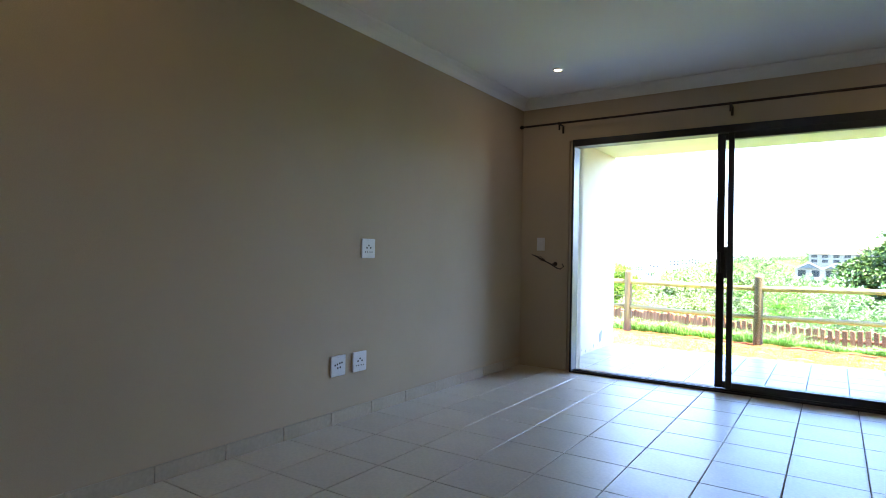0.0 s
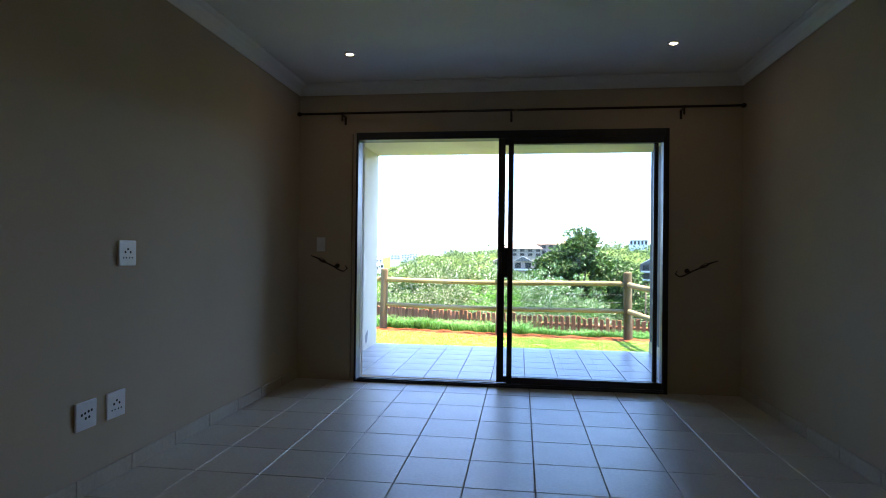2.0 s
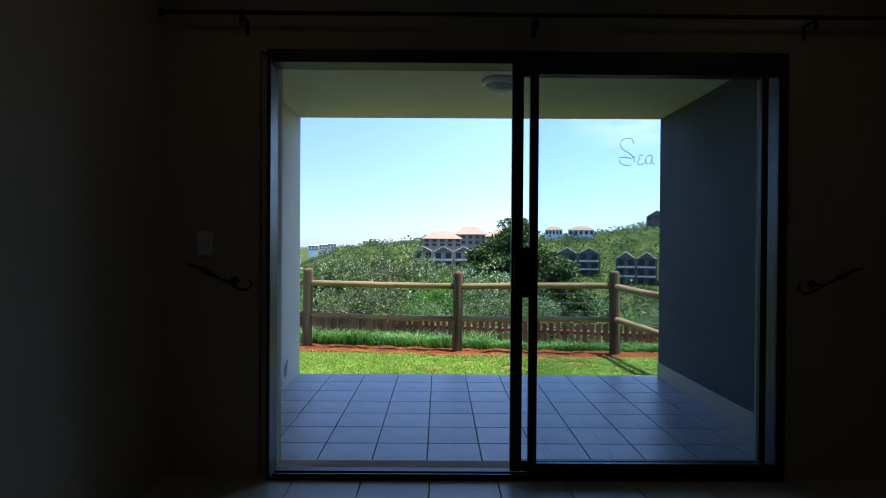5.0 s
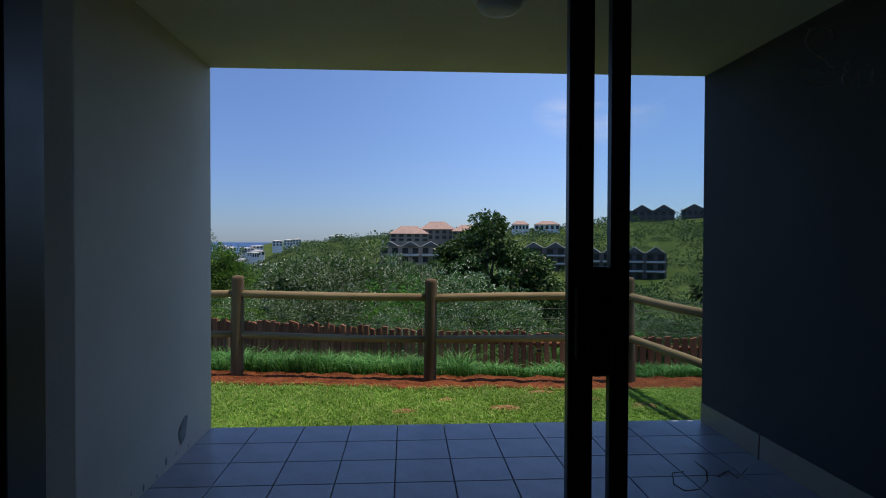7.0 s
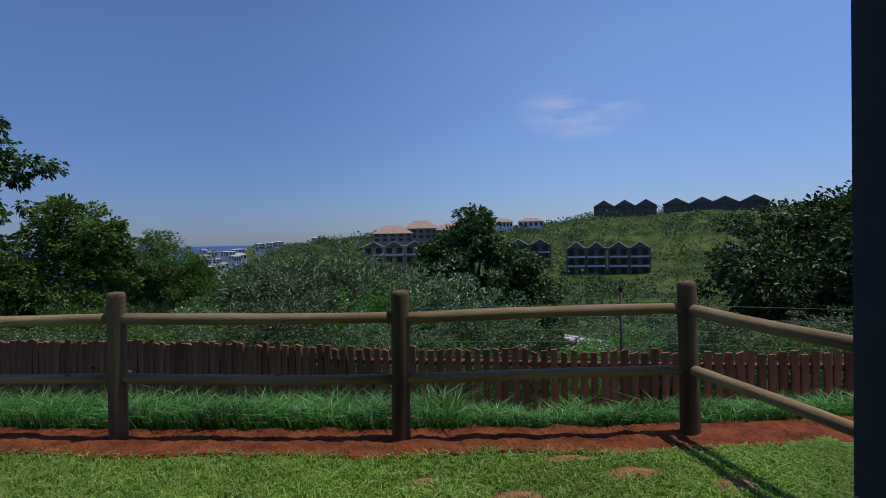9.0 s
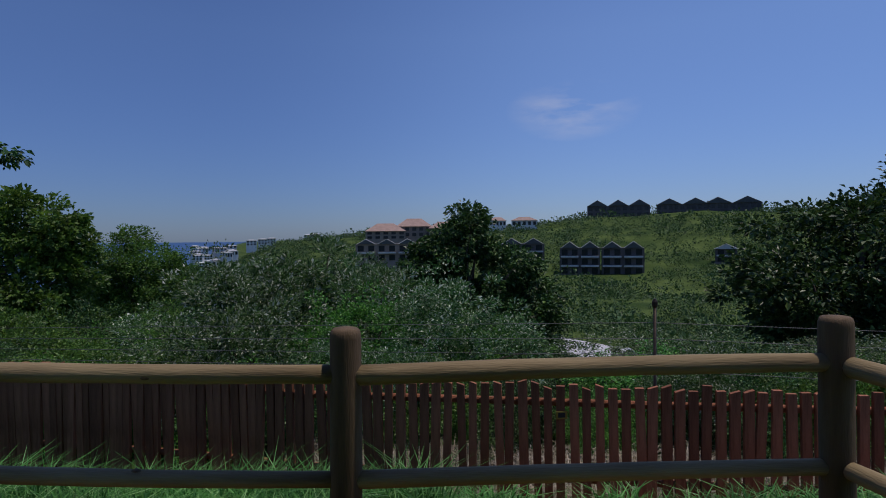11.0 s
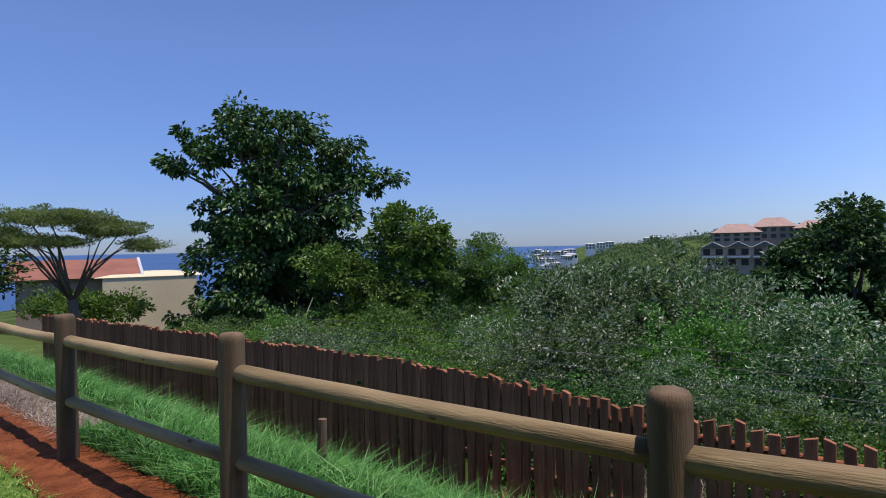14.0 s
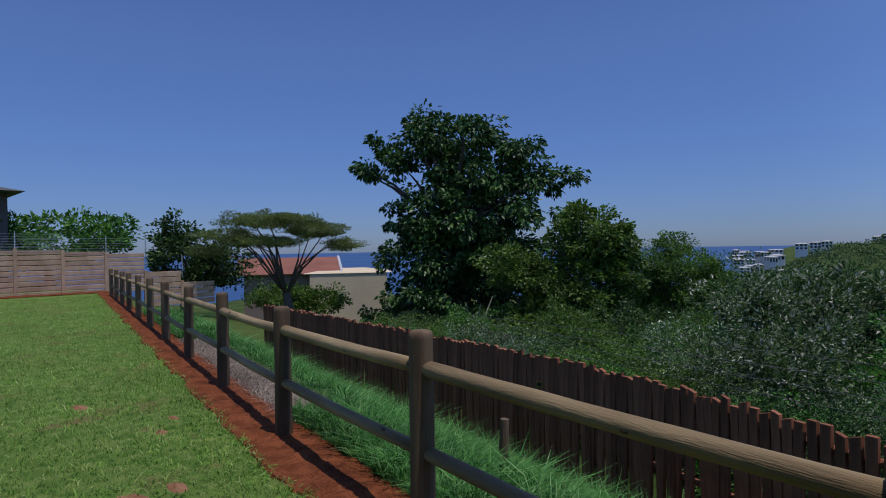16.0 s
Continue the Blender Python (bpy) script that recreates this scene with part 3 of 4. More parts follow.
def smooth(a):
    a = min(1.0, max(0.0, a))
    return a * a * (3 - 2 * a)


RR = [0, 10, 25, 60, 100, 160, 216, 300, 440, 600, 1200, 5000]
HILL = [-1.5, -3.0, -6.0, -10.0, -13.0, -14.5, -11.0, 0.0, 16.5, 17.0, 10.0, 0.0]
SHORE = [-1.5, -3.0, -5.0, -8.0, -11.0, -15.0, -18.0, -24.0, -33.0, -38.0, -42.0, -45.0]
AZ, AM = [-180, -25, -17, -13, -9.5, 0, 15, 20, 25, 60, 180], [0, 0, 0.2, 0.36, 0.6, 0.76, 0.82, 0.96, 1, 1, 1]


def land(x, y):
    d = y - interp(x, FX, FY)
    if d < 0.05:
        return GZ
    bank = GZ - 1.25 * smooth((d - 0.05) / 3.2)
    if d < 3:
        return bank
    r, az = math.hypot(x, y - 2), math.degrees(math.atan2(x, y - 2))
    m = interp(az, AZ, AM)
    far = m * interp(r, RR, HILL) + (1 - m) * interp(r, RR, SHORE)
    far += 2.2 * noise.noise(Vector((x * 0.02, y * 0.02, 0))) * smooth((r - 40) / 100) + 0.3 * noise.noise(Vector((x * 0.2, y * 0.2, 3)))
    return bank + (far - bank) * smooth((d - 3) / 14)


def axis(near, step, far, grow):
    out, v, s = [0.0], 0.0, step
    while v < far:
        if v > near:
            s *= grow
        v += s
        out.append(v)
    return out


gx = axis(12, 0.4, 4900, 1.11)
gx = [-v for v in gx[:0:-1]] + gx
gy = [-4900, -2000, -800, -300, -100, -40, -20, -10, -9] + [2.6 + v for v in axis(14, 0.2, 4900, 1.06)]
bm = bmesh.new()
grid = [[bm.verts.new((x, y, land(x, y) - (0.45 if (-9.5 < y < 2.7 and abs(x) < 2.0) else 0))) for x in gx] for y in gy]
for a, b in zip(grid, grid[1:]):
    for i in range(len(gx) - 1):
        bm.faces.new((a[i], a[i + 1], b[i + 1], b[i]))
ground = setting("ground", bm, EARTH, "green undergrowth on sloping coastal ground", "ground")
ground.data.shade_smooth()
bm = bmesh.new()
vs = [bm.verts.new(p) for p in ((-4950, 100, -27), (4950, 100, -27), (4950, 4950, -27), (-4950, 4950, -27))]
bm.faces.new(vs)
setting("water", bm, SEA, "flat deep blue sea out to the horizon", "sea")


def sheet(x0, x1, nx, lo, hi, ny, lift, rough, dip=True):
    """A strip of ground cover between two curves y = lo(x) and y = hi(x)."""
    b = bmesh.new()
    rows = []
    for i in range(nx + 1):
        x = x0 + (x1 - x0) * i / nx
        a, c = lo(x), hi(x)
        rows.append([b.verts.new((x, a + (c - a) * j / ny, land(x, a + (c - a) * j / ny) + lift + (-0.07 if dip and j in (0, ny) else 0) + rough * (0.7 * noise.noise(Vector((x * 5, (a + (c - a) * j / ny) * 5, 7))) + 0.45 * noise.noise(Vector((x * 17, (a + (c - a) * j / ny) * 17, 3)))))) for j in range(ny + 1)])
    for p, q in zip(rows, rows[1:]):
        for j in range(ny):
            b.faces.new((p[j], q[j], q[j + 1], p[j + 1]))
    return b


def fence_y(x):
    return interp(x, FX, FY)


def soil_edge(x):
    return fence_y(x) - 0.36 + 0.07 * noise.noise(Vector((x * 1.3, 0, 0))) + 0.05 * noise.noise(Vector((x * 5, 2, 0)))


lawn = setting("lawn", sheet(-26, 9, 240, lambda x: TY1 + 0.003 - max(0.0, 0.0139 * (x - TX0)) if abs(x) < 2.2 else -6.0, lambda x: soil_edge(x) + 0.06, 30, 0.022, 0.012, False), LAWN, "short mown green lawn with thin bare patches", "lawn")
soil = setting("soil_bed", sheet(-23.8, 6, 1000, soil_edge, lambda x: fence_y(x) + 0.24 + 0.08 * noise.noise(Vector((x * 2, 5, 0))), 14, 0.036, 0.03), SOIL, "strip of bare red soil under the log fence", "soil")
setting("soil_by_wall", sheet(-23.8, -22.75, 8, lambda x: 0.3, lambda x: fence_y(x) - 0.2, 60, 0.04, 0.03), SOIL, "bare red soil along the foot of the precast wall", "soil")
soil_bank = setting("soil_bank", sheet(-2.4, 5.6, 120, lambda x: interp(x, PX, PY) - 1.0 + 0.2 * noise.noise(Vector((x, 3, 0))), lambda x: interp(x, PX, PY) + 0.5, 10, 0.05, 0.05), BANK_SOIL, "bare brown soil at the foot of the picket fence", "soil")


# ---- bare patches in the lawn ----
rs = random.Random(8)
PATCHES = [(-2.55, 3.72, 0.13, 2.2), (-3.5, 3.75, 0.10, 2.4), (-2.2, 3.45, 0.08, 1.5), (1.05, 3.55, 0.10, 2.2), (0.35, 3.35, 0.09, 1.8), (0.75, 3.8, 0.07, 2.5), (-0.45, 3.3, 0.06, 2.0), (1.5, 3.35, 0.12, 1.3), (-0.1, 3.6, 0.05, 2.0)]
PATCHES += [(-3.0 - 9 * rs.random(), 3.0 + 1.6 * rs.random(), rs.uniform(0.04, 0.1), rs.uniform(1.4, 2.6)) for i in range(9)]
PALE_SOIL = mat("dry_pinkish_soil", (0.34, 0.19, 0.105), (0.24, 0.115, 0.06), 0.95, 9, 60, 0.9, dist=0.02, spec=0.05)
for px, py, pr, pw in PATCHES:
    b = bmesh.new()
    mid = b.verts.new((0, 0, 0.012))
    ring = [b.verts.new((pr * pw * math.cos(a) * (1 + 0.35 * noise.noise(Vector((px + math.cos(a) * 2, py + math.sin(a) * 2, 1)))), pr * math.sin(a) * (1 + 0.45 * noise.noise(Vector((px - math.sin(a) * 2, py, 2 + a)))), -0.016)) for a in [i * math.tau / 22 for i in range(22)]]
    for p, q in zip(ring, ring[1:] + ring[:1]):
        b.faces.new((mid, p, q))
    setting("bare_patch", b, PALE_SOIL, "small bare patch of dry pinkish soil in the lawn", "soil").matrix_basis = pose(px, py, GZ + 0.034)


# ---- grasses ----
def blades(name, material, xs, ys, base, height, width, lean, seed, label, category):
    """Upright bent blades, one per place."""
    rng = np.random.RandomState(seed)
    n = len(xs)
    a, h = rng.uniform(0, 2 * np.pi, n), height * rng.uniform(0.5, 1.3, n)
    b = rng.uniform(0, 2 * np.pi, n)
    ln = lean * rng.uniform(0.2, 1.4, n) * h
    P = np.stack([xs, ys, base], 1)
    S = np.stack([np.cos(a), np.sin(a), np.zeros(n)], 1) * (width * rng.uniform(0.6, 1.3, n))[:, None]
    B = np.stack([np.cos(b), np.sin(b), np.zeros(n)], 1)
    V = np.empty((n, 5, 3))
    V[:, 0], V[:, 1] = P - S, P + S
    mid = P + B * (ln * 0.3)[:, None] + np.array((0, 0, 1)) * (h * 0.6)[:, None]
    V[:, 2], V[:, 3] = mid + S * 0.7, mid - S * 0.7
    V[:, 4] = P + B * ln[:, None] + np.array((0, 0, 1)) * (h * np.clip(1 - lean * 0.25, 0.5, 1))[:, None]
    i = np.arange(n) * 5
    F = np.concatenate([np.stack([i, i + 1, i + 2], 1), np.stack([i, i + 2, i + 3], 1), np.stack([i + 3, i + 2, i + 4], 1)])
    me = bpy.data.meshes.new(name)
    me.from_pydata(V.reshape(-1, 3), [], F)
    me.materials.append(material)
    return tagged(new(name, me), label=label, category=category, kind="stuff")


rng = np.random.RandomState(3)
n = 120000
gxs = 2.4 - 24.0 * rng.uniform(0, 1, n) ** 2.6
gys = rng.uniform(TY1 + 0.02, 1.0, n)
top = np.array([soil_edge(x) for x in gxs]) + 0.08
edge = TY1 + 0.02 - np.clip(0.0139 * (gxs - TX0), 0, 0.05)
gys = np.where(np.abs(gxs) < 2.3, edge + (top - edge) * rng.uniform(0, 1, n), top - (top - 1.8) * rng.uniform(0, 1, n) ** 1.3)
keep = (gxs > -1.7) | (gys > edge)
for px, py, pr, pw in PATCHES:
    q = ((gxs - px) / (pr * pw)) ** 2 + ((gys - py) / pr) ** 2
    keep &= (q + 0.5 * rng.uniform(-1, 1, n) > 0.75) | (rng.uniform(0, 1, n) < 0.2)
gxs, gys = gxs[keep], gys[keep]
blades("lawn_grass", LAWNBLADE, gxs, gys, np.full(len(gxs), GZ + 0.01), 0.05, 0.0045, 1.1, 4, "short green lawn grass by the terrace", "grass")
n = 150000
bx = 4.6 - 18.6 * rng.uniform(0, 1, n) ** 1.15
bd = 0.2 + 2.7 * rng.uniform(0, 1, n) ** 1.35
keep = (np.array([noise.noise(Vector((x * 0.9, d * 1.2, 4))) for x, d in zip(bx, bd)]) > -0.5) & ((bx < 0.6) | (bd < 0.8)) & ((bx > -4.3) | (bx < -9.3) | (bd > 0.75))
bx, bd = bx[keep], bd[keep]
by = np.array([fence_y(x) for x in bx]) + bd
bz = np.array([land(x, y) for x, y in zip(bx, by)])
hh = np.where(bx < 0.2, 0.27, 0.17) * np.clip(0.55 + bd * 0.5, 0.5, 1.0)
blades("bank_grass", BLADE, bx, by, bz, hh * 1.12 * (1 + 0.55 * np.array([noise.noise(Vector((x * 3.1, y * 3.1, 8))) for x, y in zip(bx, by)])), 0.0058, 0.95, 5, "lush long green grass on the bank below the log fence", "grass")
n = 14000
dx = -4.2 - 5.0 * rng.uniform(0, 1, n)
dy = np.array([fence_y(x) for x in dx]) + 0.15 + 0.75 * rng.uniform(0, 1, n)
blades("dry_grass", DRY, dx, dy, np.array([land(x, y) for x, y in zip(dx, dy)]), 0.12, 0.004, 1.6, 6, "pale dry straw beside the log fence", "grass")

n = 16000
dx = -1.2 + 7.0 * rng.uniform(0, 1, n)
dy = np.array([interp(x, PX, PY) for x in dx]) + 0.12 + 1.5 * rng.uniform(0, 1, n)
blades("straw_bank", DRY, dx, dy, np.array([land(x, y) for x, y in zip(dx, dy)]), 0.3, 0.006, 1.1, 7, "pale dry straw on the slope behind the pickets", "grass")

# ---- log fence ----
POSTS = [(1.655, 4.10), (-0.212, 4.27), (-2.088, 4.555)] + [(-3.95 - 1.87 * k, 4.915 + 0.418 * k) for k in range(10)]
post_profile = [(0.062, -0.35), (0.062, 0.0), (0.06, 0.5), (0.0595, 0.972), (0.0585, 0.988), (0.054, 1.001), (0.047, 1.008), (0.003, 1.014)]
log_fence = tagged(empty("log_fence"), label="weathered round log post and rail fence on red soil", category="fence")
post_me = []
for v in range(3):
    b = lathe(post_profile, 18)
    for p in b.verts:
        p.co.x += 0.004 * noise.noise(Vector((p.co.x * 9, p.co.z * 3, v * 7)))
        p.co.y += 0.004 * noise.noise(Vector((p.co.y * 9, p.co.z * 3, v * 9)))
    post_me.append(mesh_of("post", b, LOG, True))
rs = random.Random(11)
DROP = [0.008, -0.018, -0.004, -0.025, -0.036, -0.05, -0.062, -0.07, -0.078, -0.085, -0.09, -0.095, -0.1]
for i, (x, y) in enumerate(POSTS):
    piece("post", post_me[i % 3], log_fence, pose(x, y, GZ + DROP[i] + rs.uniform(-0.004, 0.004), rs.uniform(-1, 1), rs.uniform(-1, 1), rs.uniform(0, 360)))
spans = list(zip(POSTS, POSTS[1:])) + [((1.76, TY2 - 0.03), POSTS[0])]
for s, ((x0, y0), (x1, y1)) in enumerate(spans):
    za, zb = (0.0, 0.0) if s == len(spans) - 1 else (DROP[s] - 0.004, DROP[s + 1] - 0.004)
    for z in (0.627, 0.238):
        a, b = Vector((x0, y0, z + za + rs.uniform(-0.006, 0.006))), Vector((x1, y1, z + zb + rs.uniform(-0.006, 0.006)))
        ln = (b - a).length
        sag = rs.uniform(-0.012, 0.008)
        r = 0.038 if z > 0.5 else 0.034
        # the log lies along its own z so that the grain follows it
        t = tube([(sag * math.sin(math.pi * k / 10), 0.3 * sag * math.sin(math.pi * k / 5), ln * k / 10) for k in range(11)], [r * (0.94 + 0.08 * (k / 10)) + rs.uniform(-0.001, 0.001) for k in range(11)], 14, wobble=0.04)
        ob = part("rail", t, RAIL, log_fence, smooth=True)
        ob.matrix_basis = Matrix.Translation(a) @ (b - a).to_track_quat("Z", "X").to_matrix().to_4x4()

KNOT = mat("dark_timber_knot", (0.15, 0.095, 0.055), (0.09, 0.055, 0.03), 0.8, 30, 120, 0.4)
for ob in [o for o in log_fence.children if o.name.startswith("rail")][:8]:
    for k in range(rs.choice([0, 1, 1])):
        a, zz = rs.uniform(-0.6, 1.2) - math.pi / 2, rs.uniform(0.2, 1.6)
        b = bmesh.new()
        bmesh.ops.create_uvsphere(b, u_segments=10, v_segments=6, radius=1, matrix=Matrix.Diagonal((0.004, 0.009, 0.02, 1)))
        kn = part("knot", b, KNOT, ob, smooth=True)
        kn.matrix_basis = Matrix.Translation((0.0375 * math.cos(a), 0.0375 * math.sin(a), zz)) @ Matrix.Rotation(a, 4, "Z")

# ---- lower picket fence ----
picket_fence = tagged(empty("picket_fence"), label="dark brown stained timber picket fence below the bank", category="fence")
pk_me = []
for v in range(3):
    w = 0.034 + 0.003 * v
    b = box(-w, -0.024, -1.4, w, 0.024, 0.0, 0.0)
    for p in b.verts:
        if p.co.z > -0.1:
            p.co.z += (0.012 * (v - 1)) * (1 if p.co.x > 0 else -1)
            p.co.y *= 0.9
    pk_me.append(mesh_of("picket", b, PICKET))
x = -13.5
while x < 6.5:
    y = interp(x, PX, PY)
    ang = math.degrees(math.atan2(interp(x + 0.1, PX, PY) - y, 0.1))
    gap = interp(x, [-13, -2.5, -0.5, 7], [0.079, 0.08, 0.108, 0.112])
    piece("picket", pk_me[rs.randrange(3)], picket_fence, pose(x, y, -0.165 + rs.uniform(-0.03, 0.03), rs.uniform(-1.5, 1.5), rs.uniform(-2, 2), ang + rs.uniform(-4, 4)))
    x += gap * math.cos(radians(ang))
for z in (-0.33, -1.0):
    part("fence_rail", tube([(px, interp(px, PX, PY) + 0.045, z) for px in np.linspace(-13.5, 6.4, 40)], [0.033] * 40, 8), PICKET, picket_fence)
stake = tagged(part("wooden_stake", tube([(0, 0, -0.5), (0.005, 0, 0), (0.01, 0.01, 0.22)], [0.035, 0.034, 0.03], 9), LOG), label="short weathered wooden stake in the long grass", category="stake")
stake.matrix_basis = pose(-2.55, 5.75, -0.2)

YELLOW = mat("faded_yellow_enamel", (0.3, 0.2, 0.03), (0.22, 0.15, 0.02), 0.5, 20, 100, 0.1)
for px, pz in ((-4.2, -0.5), (1.45, -0.42)):
    sg = tagged(empty("warning_sign", (px, interp(px, PX, PY) - 0.034, pz)), label="small faded yellow warning plate on the picket fence", category="sign")
    part("plate", box(-0.05, -0.004, -0.035, 0.05, 0.0, 0.035, 0.001), YELLOW, sg)
    part("symbol_bar", box(-0.032, -0.0055, -0.02, 0.032, -0.0042, 0.02), HOLE, sg)

# ---- precast wall at the garden's end ----
WXP = -23.9


def precast_panel(y0, z0, z1, slats):
    ob = tagged(empty("precast_wall", (WXP, y0, z0)), label="weathered precast concrete slat wall panel with post", category="wall", group="precast boundary wall")
    h = (z1 - z0) / slats
    for i in range(slats):
        b = box(-0.02, 0.05, i * h + 0.012, 0.02, 1.32, (i + 1) * h - 0.012, 0.012)
        part("slat", b, CONC, ob)
    part("concrete_post", box(-0.06, -0.055, -0.1, 0.06, 0.055, z1 - z0 + 0.05, 0.01), CONC, ob)
    return ob


for k, (z1, s) in enumerate([(1.36, 9)] * 5 + [(1.28, 9), (1.19, 9), (0.46, 6), (0.0, 4)]):
    precast_panel(1.19 + 1.37 * k, GZ - 0.05 if k < 7 else -0.9, z1, s)
for k in (4, 6, 7, 8):
    py, zt = 1.19 + 1.37 * k, (1.38 if k < 6 else 1.22 if k < 8 else 0.5)
    e = tagged(empty("electric_fence", (WXP + 0.02, py, zt)), label="steel post with thin electric fence wires above the wall", category="electric fence", group="electric fence posts")
    part("post", tube([(0, 0, -0.3), (0, 0, 0.62)], [0.018, 0.018], 8), CHROME, e)
    for i in range(6):
        part("insulator", lathe([(0.016, 0), (0.016, 0.03)], 8, m=pose(0.02, 0, 0.06 + 0.09 * i)), PLASTIC, e)
        if k < 7:
            part("wire", tube([(0.03, -4.4, 0.08 + 0.09 * i), (0.03, 0, 0.075 + 0.09 * i), (0.03, 1.5, 0.05 + 0.09 * i)], [0.003] * 3, 5), CHROME, e)
# ---- trees and shrubs ----
def make_tree(name, material, lobes, trunk, leaf, aspect, clumps, per, rc, seed, label, category="tree", group="", limbs=14, base=(0, 0), trunk_r=0.2, thick=0.45, droop=0.0, flat=1.0, upright=0.5, trunk_top=None, rz=0.0):
    """Tapered trunk and limbs, and a crown of leaf clumps spread through lobes (x, y, z, rx, ry, rz)."""
    rng = np.random.RandomState(seed)
    ob = tagged(empty(name, (base[0], base[1], 0), rz), label=label, category=category, group=group)
    L = np.array(lobes, float)
    wgt = (L[:, 3] * L[:, 4] * L[:, 5]) ** (2 / 3)
    pick = rng.choice(len(L), clumps, p=wgt / wgt.sum())
    dirs = rng.normal(size=(clumps, 3))
    dirs /= np.linalg.norm(dirs, axis=1, keepdims=True)
    rad = rng.uniform(0.25, 1, clumps) ** 0.45
    rad *= 1 + 0.16 * rng.normal(size=clumps)
    C = L[pick, :3] + dirs * rad[:, None] * L[pick, 3:]
    size = rc * rng.uniform(0.6, 1.35, clumps)
    cl = np.repeat(np.arange(clumps), per)
    off = rng.normal(size=(len(cl), 3))
    off /= np.linalg.norm(off, axis=1, keepdims=True)
    off[:, 2] = off[:, 2] * 0.62 * flat + 0.12 * flat
    P = C[cl] + off * (size[cl] * rng.uniform(0.2, 1, len(cl)) ** 0.6)[:, None]
    D = off + 0.5 * dirs[cl] + rng.normal(size=(len(cl), 3)) * 0.35
    D[:, 2] -= droop
    crown = new("crown", leaves_mesh("crown", material, P, D, leaf, aspect, rng, up=upright))
    crown.parent = ob
    z0 = trunk
    cx, cy, cz = L[:, 0].mean(), L[:, 1].mean(), L[:, 2].mean()
    zt = trunk_top if trunk_top is not None else z0 + 0.45 * (cz - z0)
    tp = [(0, 0, z0 - 0.4), (0.05 * (zt - z0), 0, z0 + 0.35 * (zt - z0)), (0.1 * cx, 0.1 * cy, zt)]
    part("trunk", tube(tp, [trunk_r * 1.35, trunk_r, trunk_r * 0.8], 12, wobble=0.15), BARK, ob, smooth=True)
    b = None if category == "tree" else bmesh.new()
    for k in rng.choice(clumps, min(limbs, clumps), replace=False):
        e = Vector(C[k])
        s = Vector(tp[2]) - Vector((0, 0, 0.1))
        m1 = s.lerp(e, 0.35) + Vector((rng.normal() * 0.1, rng.normal() * 0.1, 0.12 * (e - s).length))
        m2 = s.lerp(e, 0.7) + Vector((rng.normal() * 0.12, rng.normal() * 0.12, 0.1 * (e - s).length))
        r = trunk_r * thick * rng.uniform(0.75, 1.2)
        t = tube([s, m1, m2, e], [r, r * 0.7, r * 0.42, r * 0.12], 7, b, 0.1)
        if b is None:
            part("limb", t, BARK, ob, smooth=True)
    if b is not None:
        part("stem", b, BARK, ob, smooth=True)
    return ob


make_tree("broadleaf_tree", LEAF_BIG, [(-0.2, 0, 6.5, 2.6, 2.4, 0.95), (-2.9, 0.4, 5.4, 1.1, 1.4, 0.8), (3.2, 0, 5.7, 1.0, 1.3, 0.7), (3.9, 0.2, 4.4, 1.4, 1.6, 0.8), (5.7, 0, 4.55, 0.45, 0.5, 0.25), (0.9, 0.3, 4.5, 2.5, 2.4, 1.1), (-4.0, 0.3, 5.0, 0.4, 0.5, 0.3),
           (1.1, -0.3, 2.8, 3.2, 2.6, 1.5), (-1.8, 0, 2.6, 1.1, 1.3, 0.8), (-3.2, 0, 2.5, 0.4, 0.5, 0.7), (-0.4, 0, 0.8, 3.2, 2.6, 1.5), (2.2, 0.5, 0.4, 3.2, 2.4, 1.5), (0.4, 0.2, -1.6, 4.4, 2.6, 1.5)],
          -3.6, 0.26, 0.30, 560, 80, 0.58, 21, "tall dark green broadleaf tree with a wide uneven crown", base=(-19.6, 23.5), limbs=60, trunk_r=0.34, droop=0.75, trunk_top=1.0, rz=43)
make_tree("round_tree", LEAF_GREEN, [(1.7, 0, 1.6, 1.4, 1.5, 0.9), (1.1, 0, 2.35, 0.6, 0.8, 0.4), (2.3, 0, 0.8, 1.1, 1.2, 1.0), (1.3, 0, -0.3, 2.2, 1.8, 1.1), (-1.2, -0.3, 0.2, 1.1, 1.0, 0.8), (0.4, 0, -1.8, 3.4, 2.2, 1.3)], -3.8, 0.16, 0.34, 420, 80, 0.4, 22, "fresh green rounded tree beside the tall dark tree", base=(-12.9, 21.8), limbs=24, droop=0.3, rz=34)
make_tree("silver_tree", LEAF_SILVER, [(0, 0, -0.1, 1.5, 1.4, 0.75), (-1.6, 0, -0.3, 1.2, 1.3, 0.75), (1.4, 0, -0.4, 1.3, 1.3, 0.7), (-0.6, -0.4, -1.3, 2.5, 1.8, 0.9), (1.6, -0.3, -1.7, 1.7, 1.6, 0.9)], -4.5, 0.14, 0.2, 330, 110, 0.31, 36, "tall silvery shrub tree with pale shining leaves", base=(-1.75, 15.9), limbs=20, trunk_r=0.12, rz=7)
make_tree("small_tree", LEAF_GREEN, [(0.0, 0, 0.0, 2.2, 2.0, 1.0), (-1.6, 0, -1.1, 1.9, 1.8, 1.0), (-0.4, 0, 1.2, 0.7, 0.8, 0.6), (1.7, 0, -1.3, 1.8, 1.6, 1.0), (0.2, 0, -2.4, 3.4, 2.4, 1.3)], -6.0, 0.12, 0.34, 420, 110, 0.55, 23, "fresh green creeper-covered tree among the shrubs", base=(-12.6, 33.5), limbs=10)
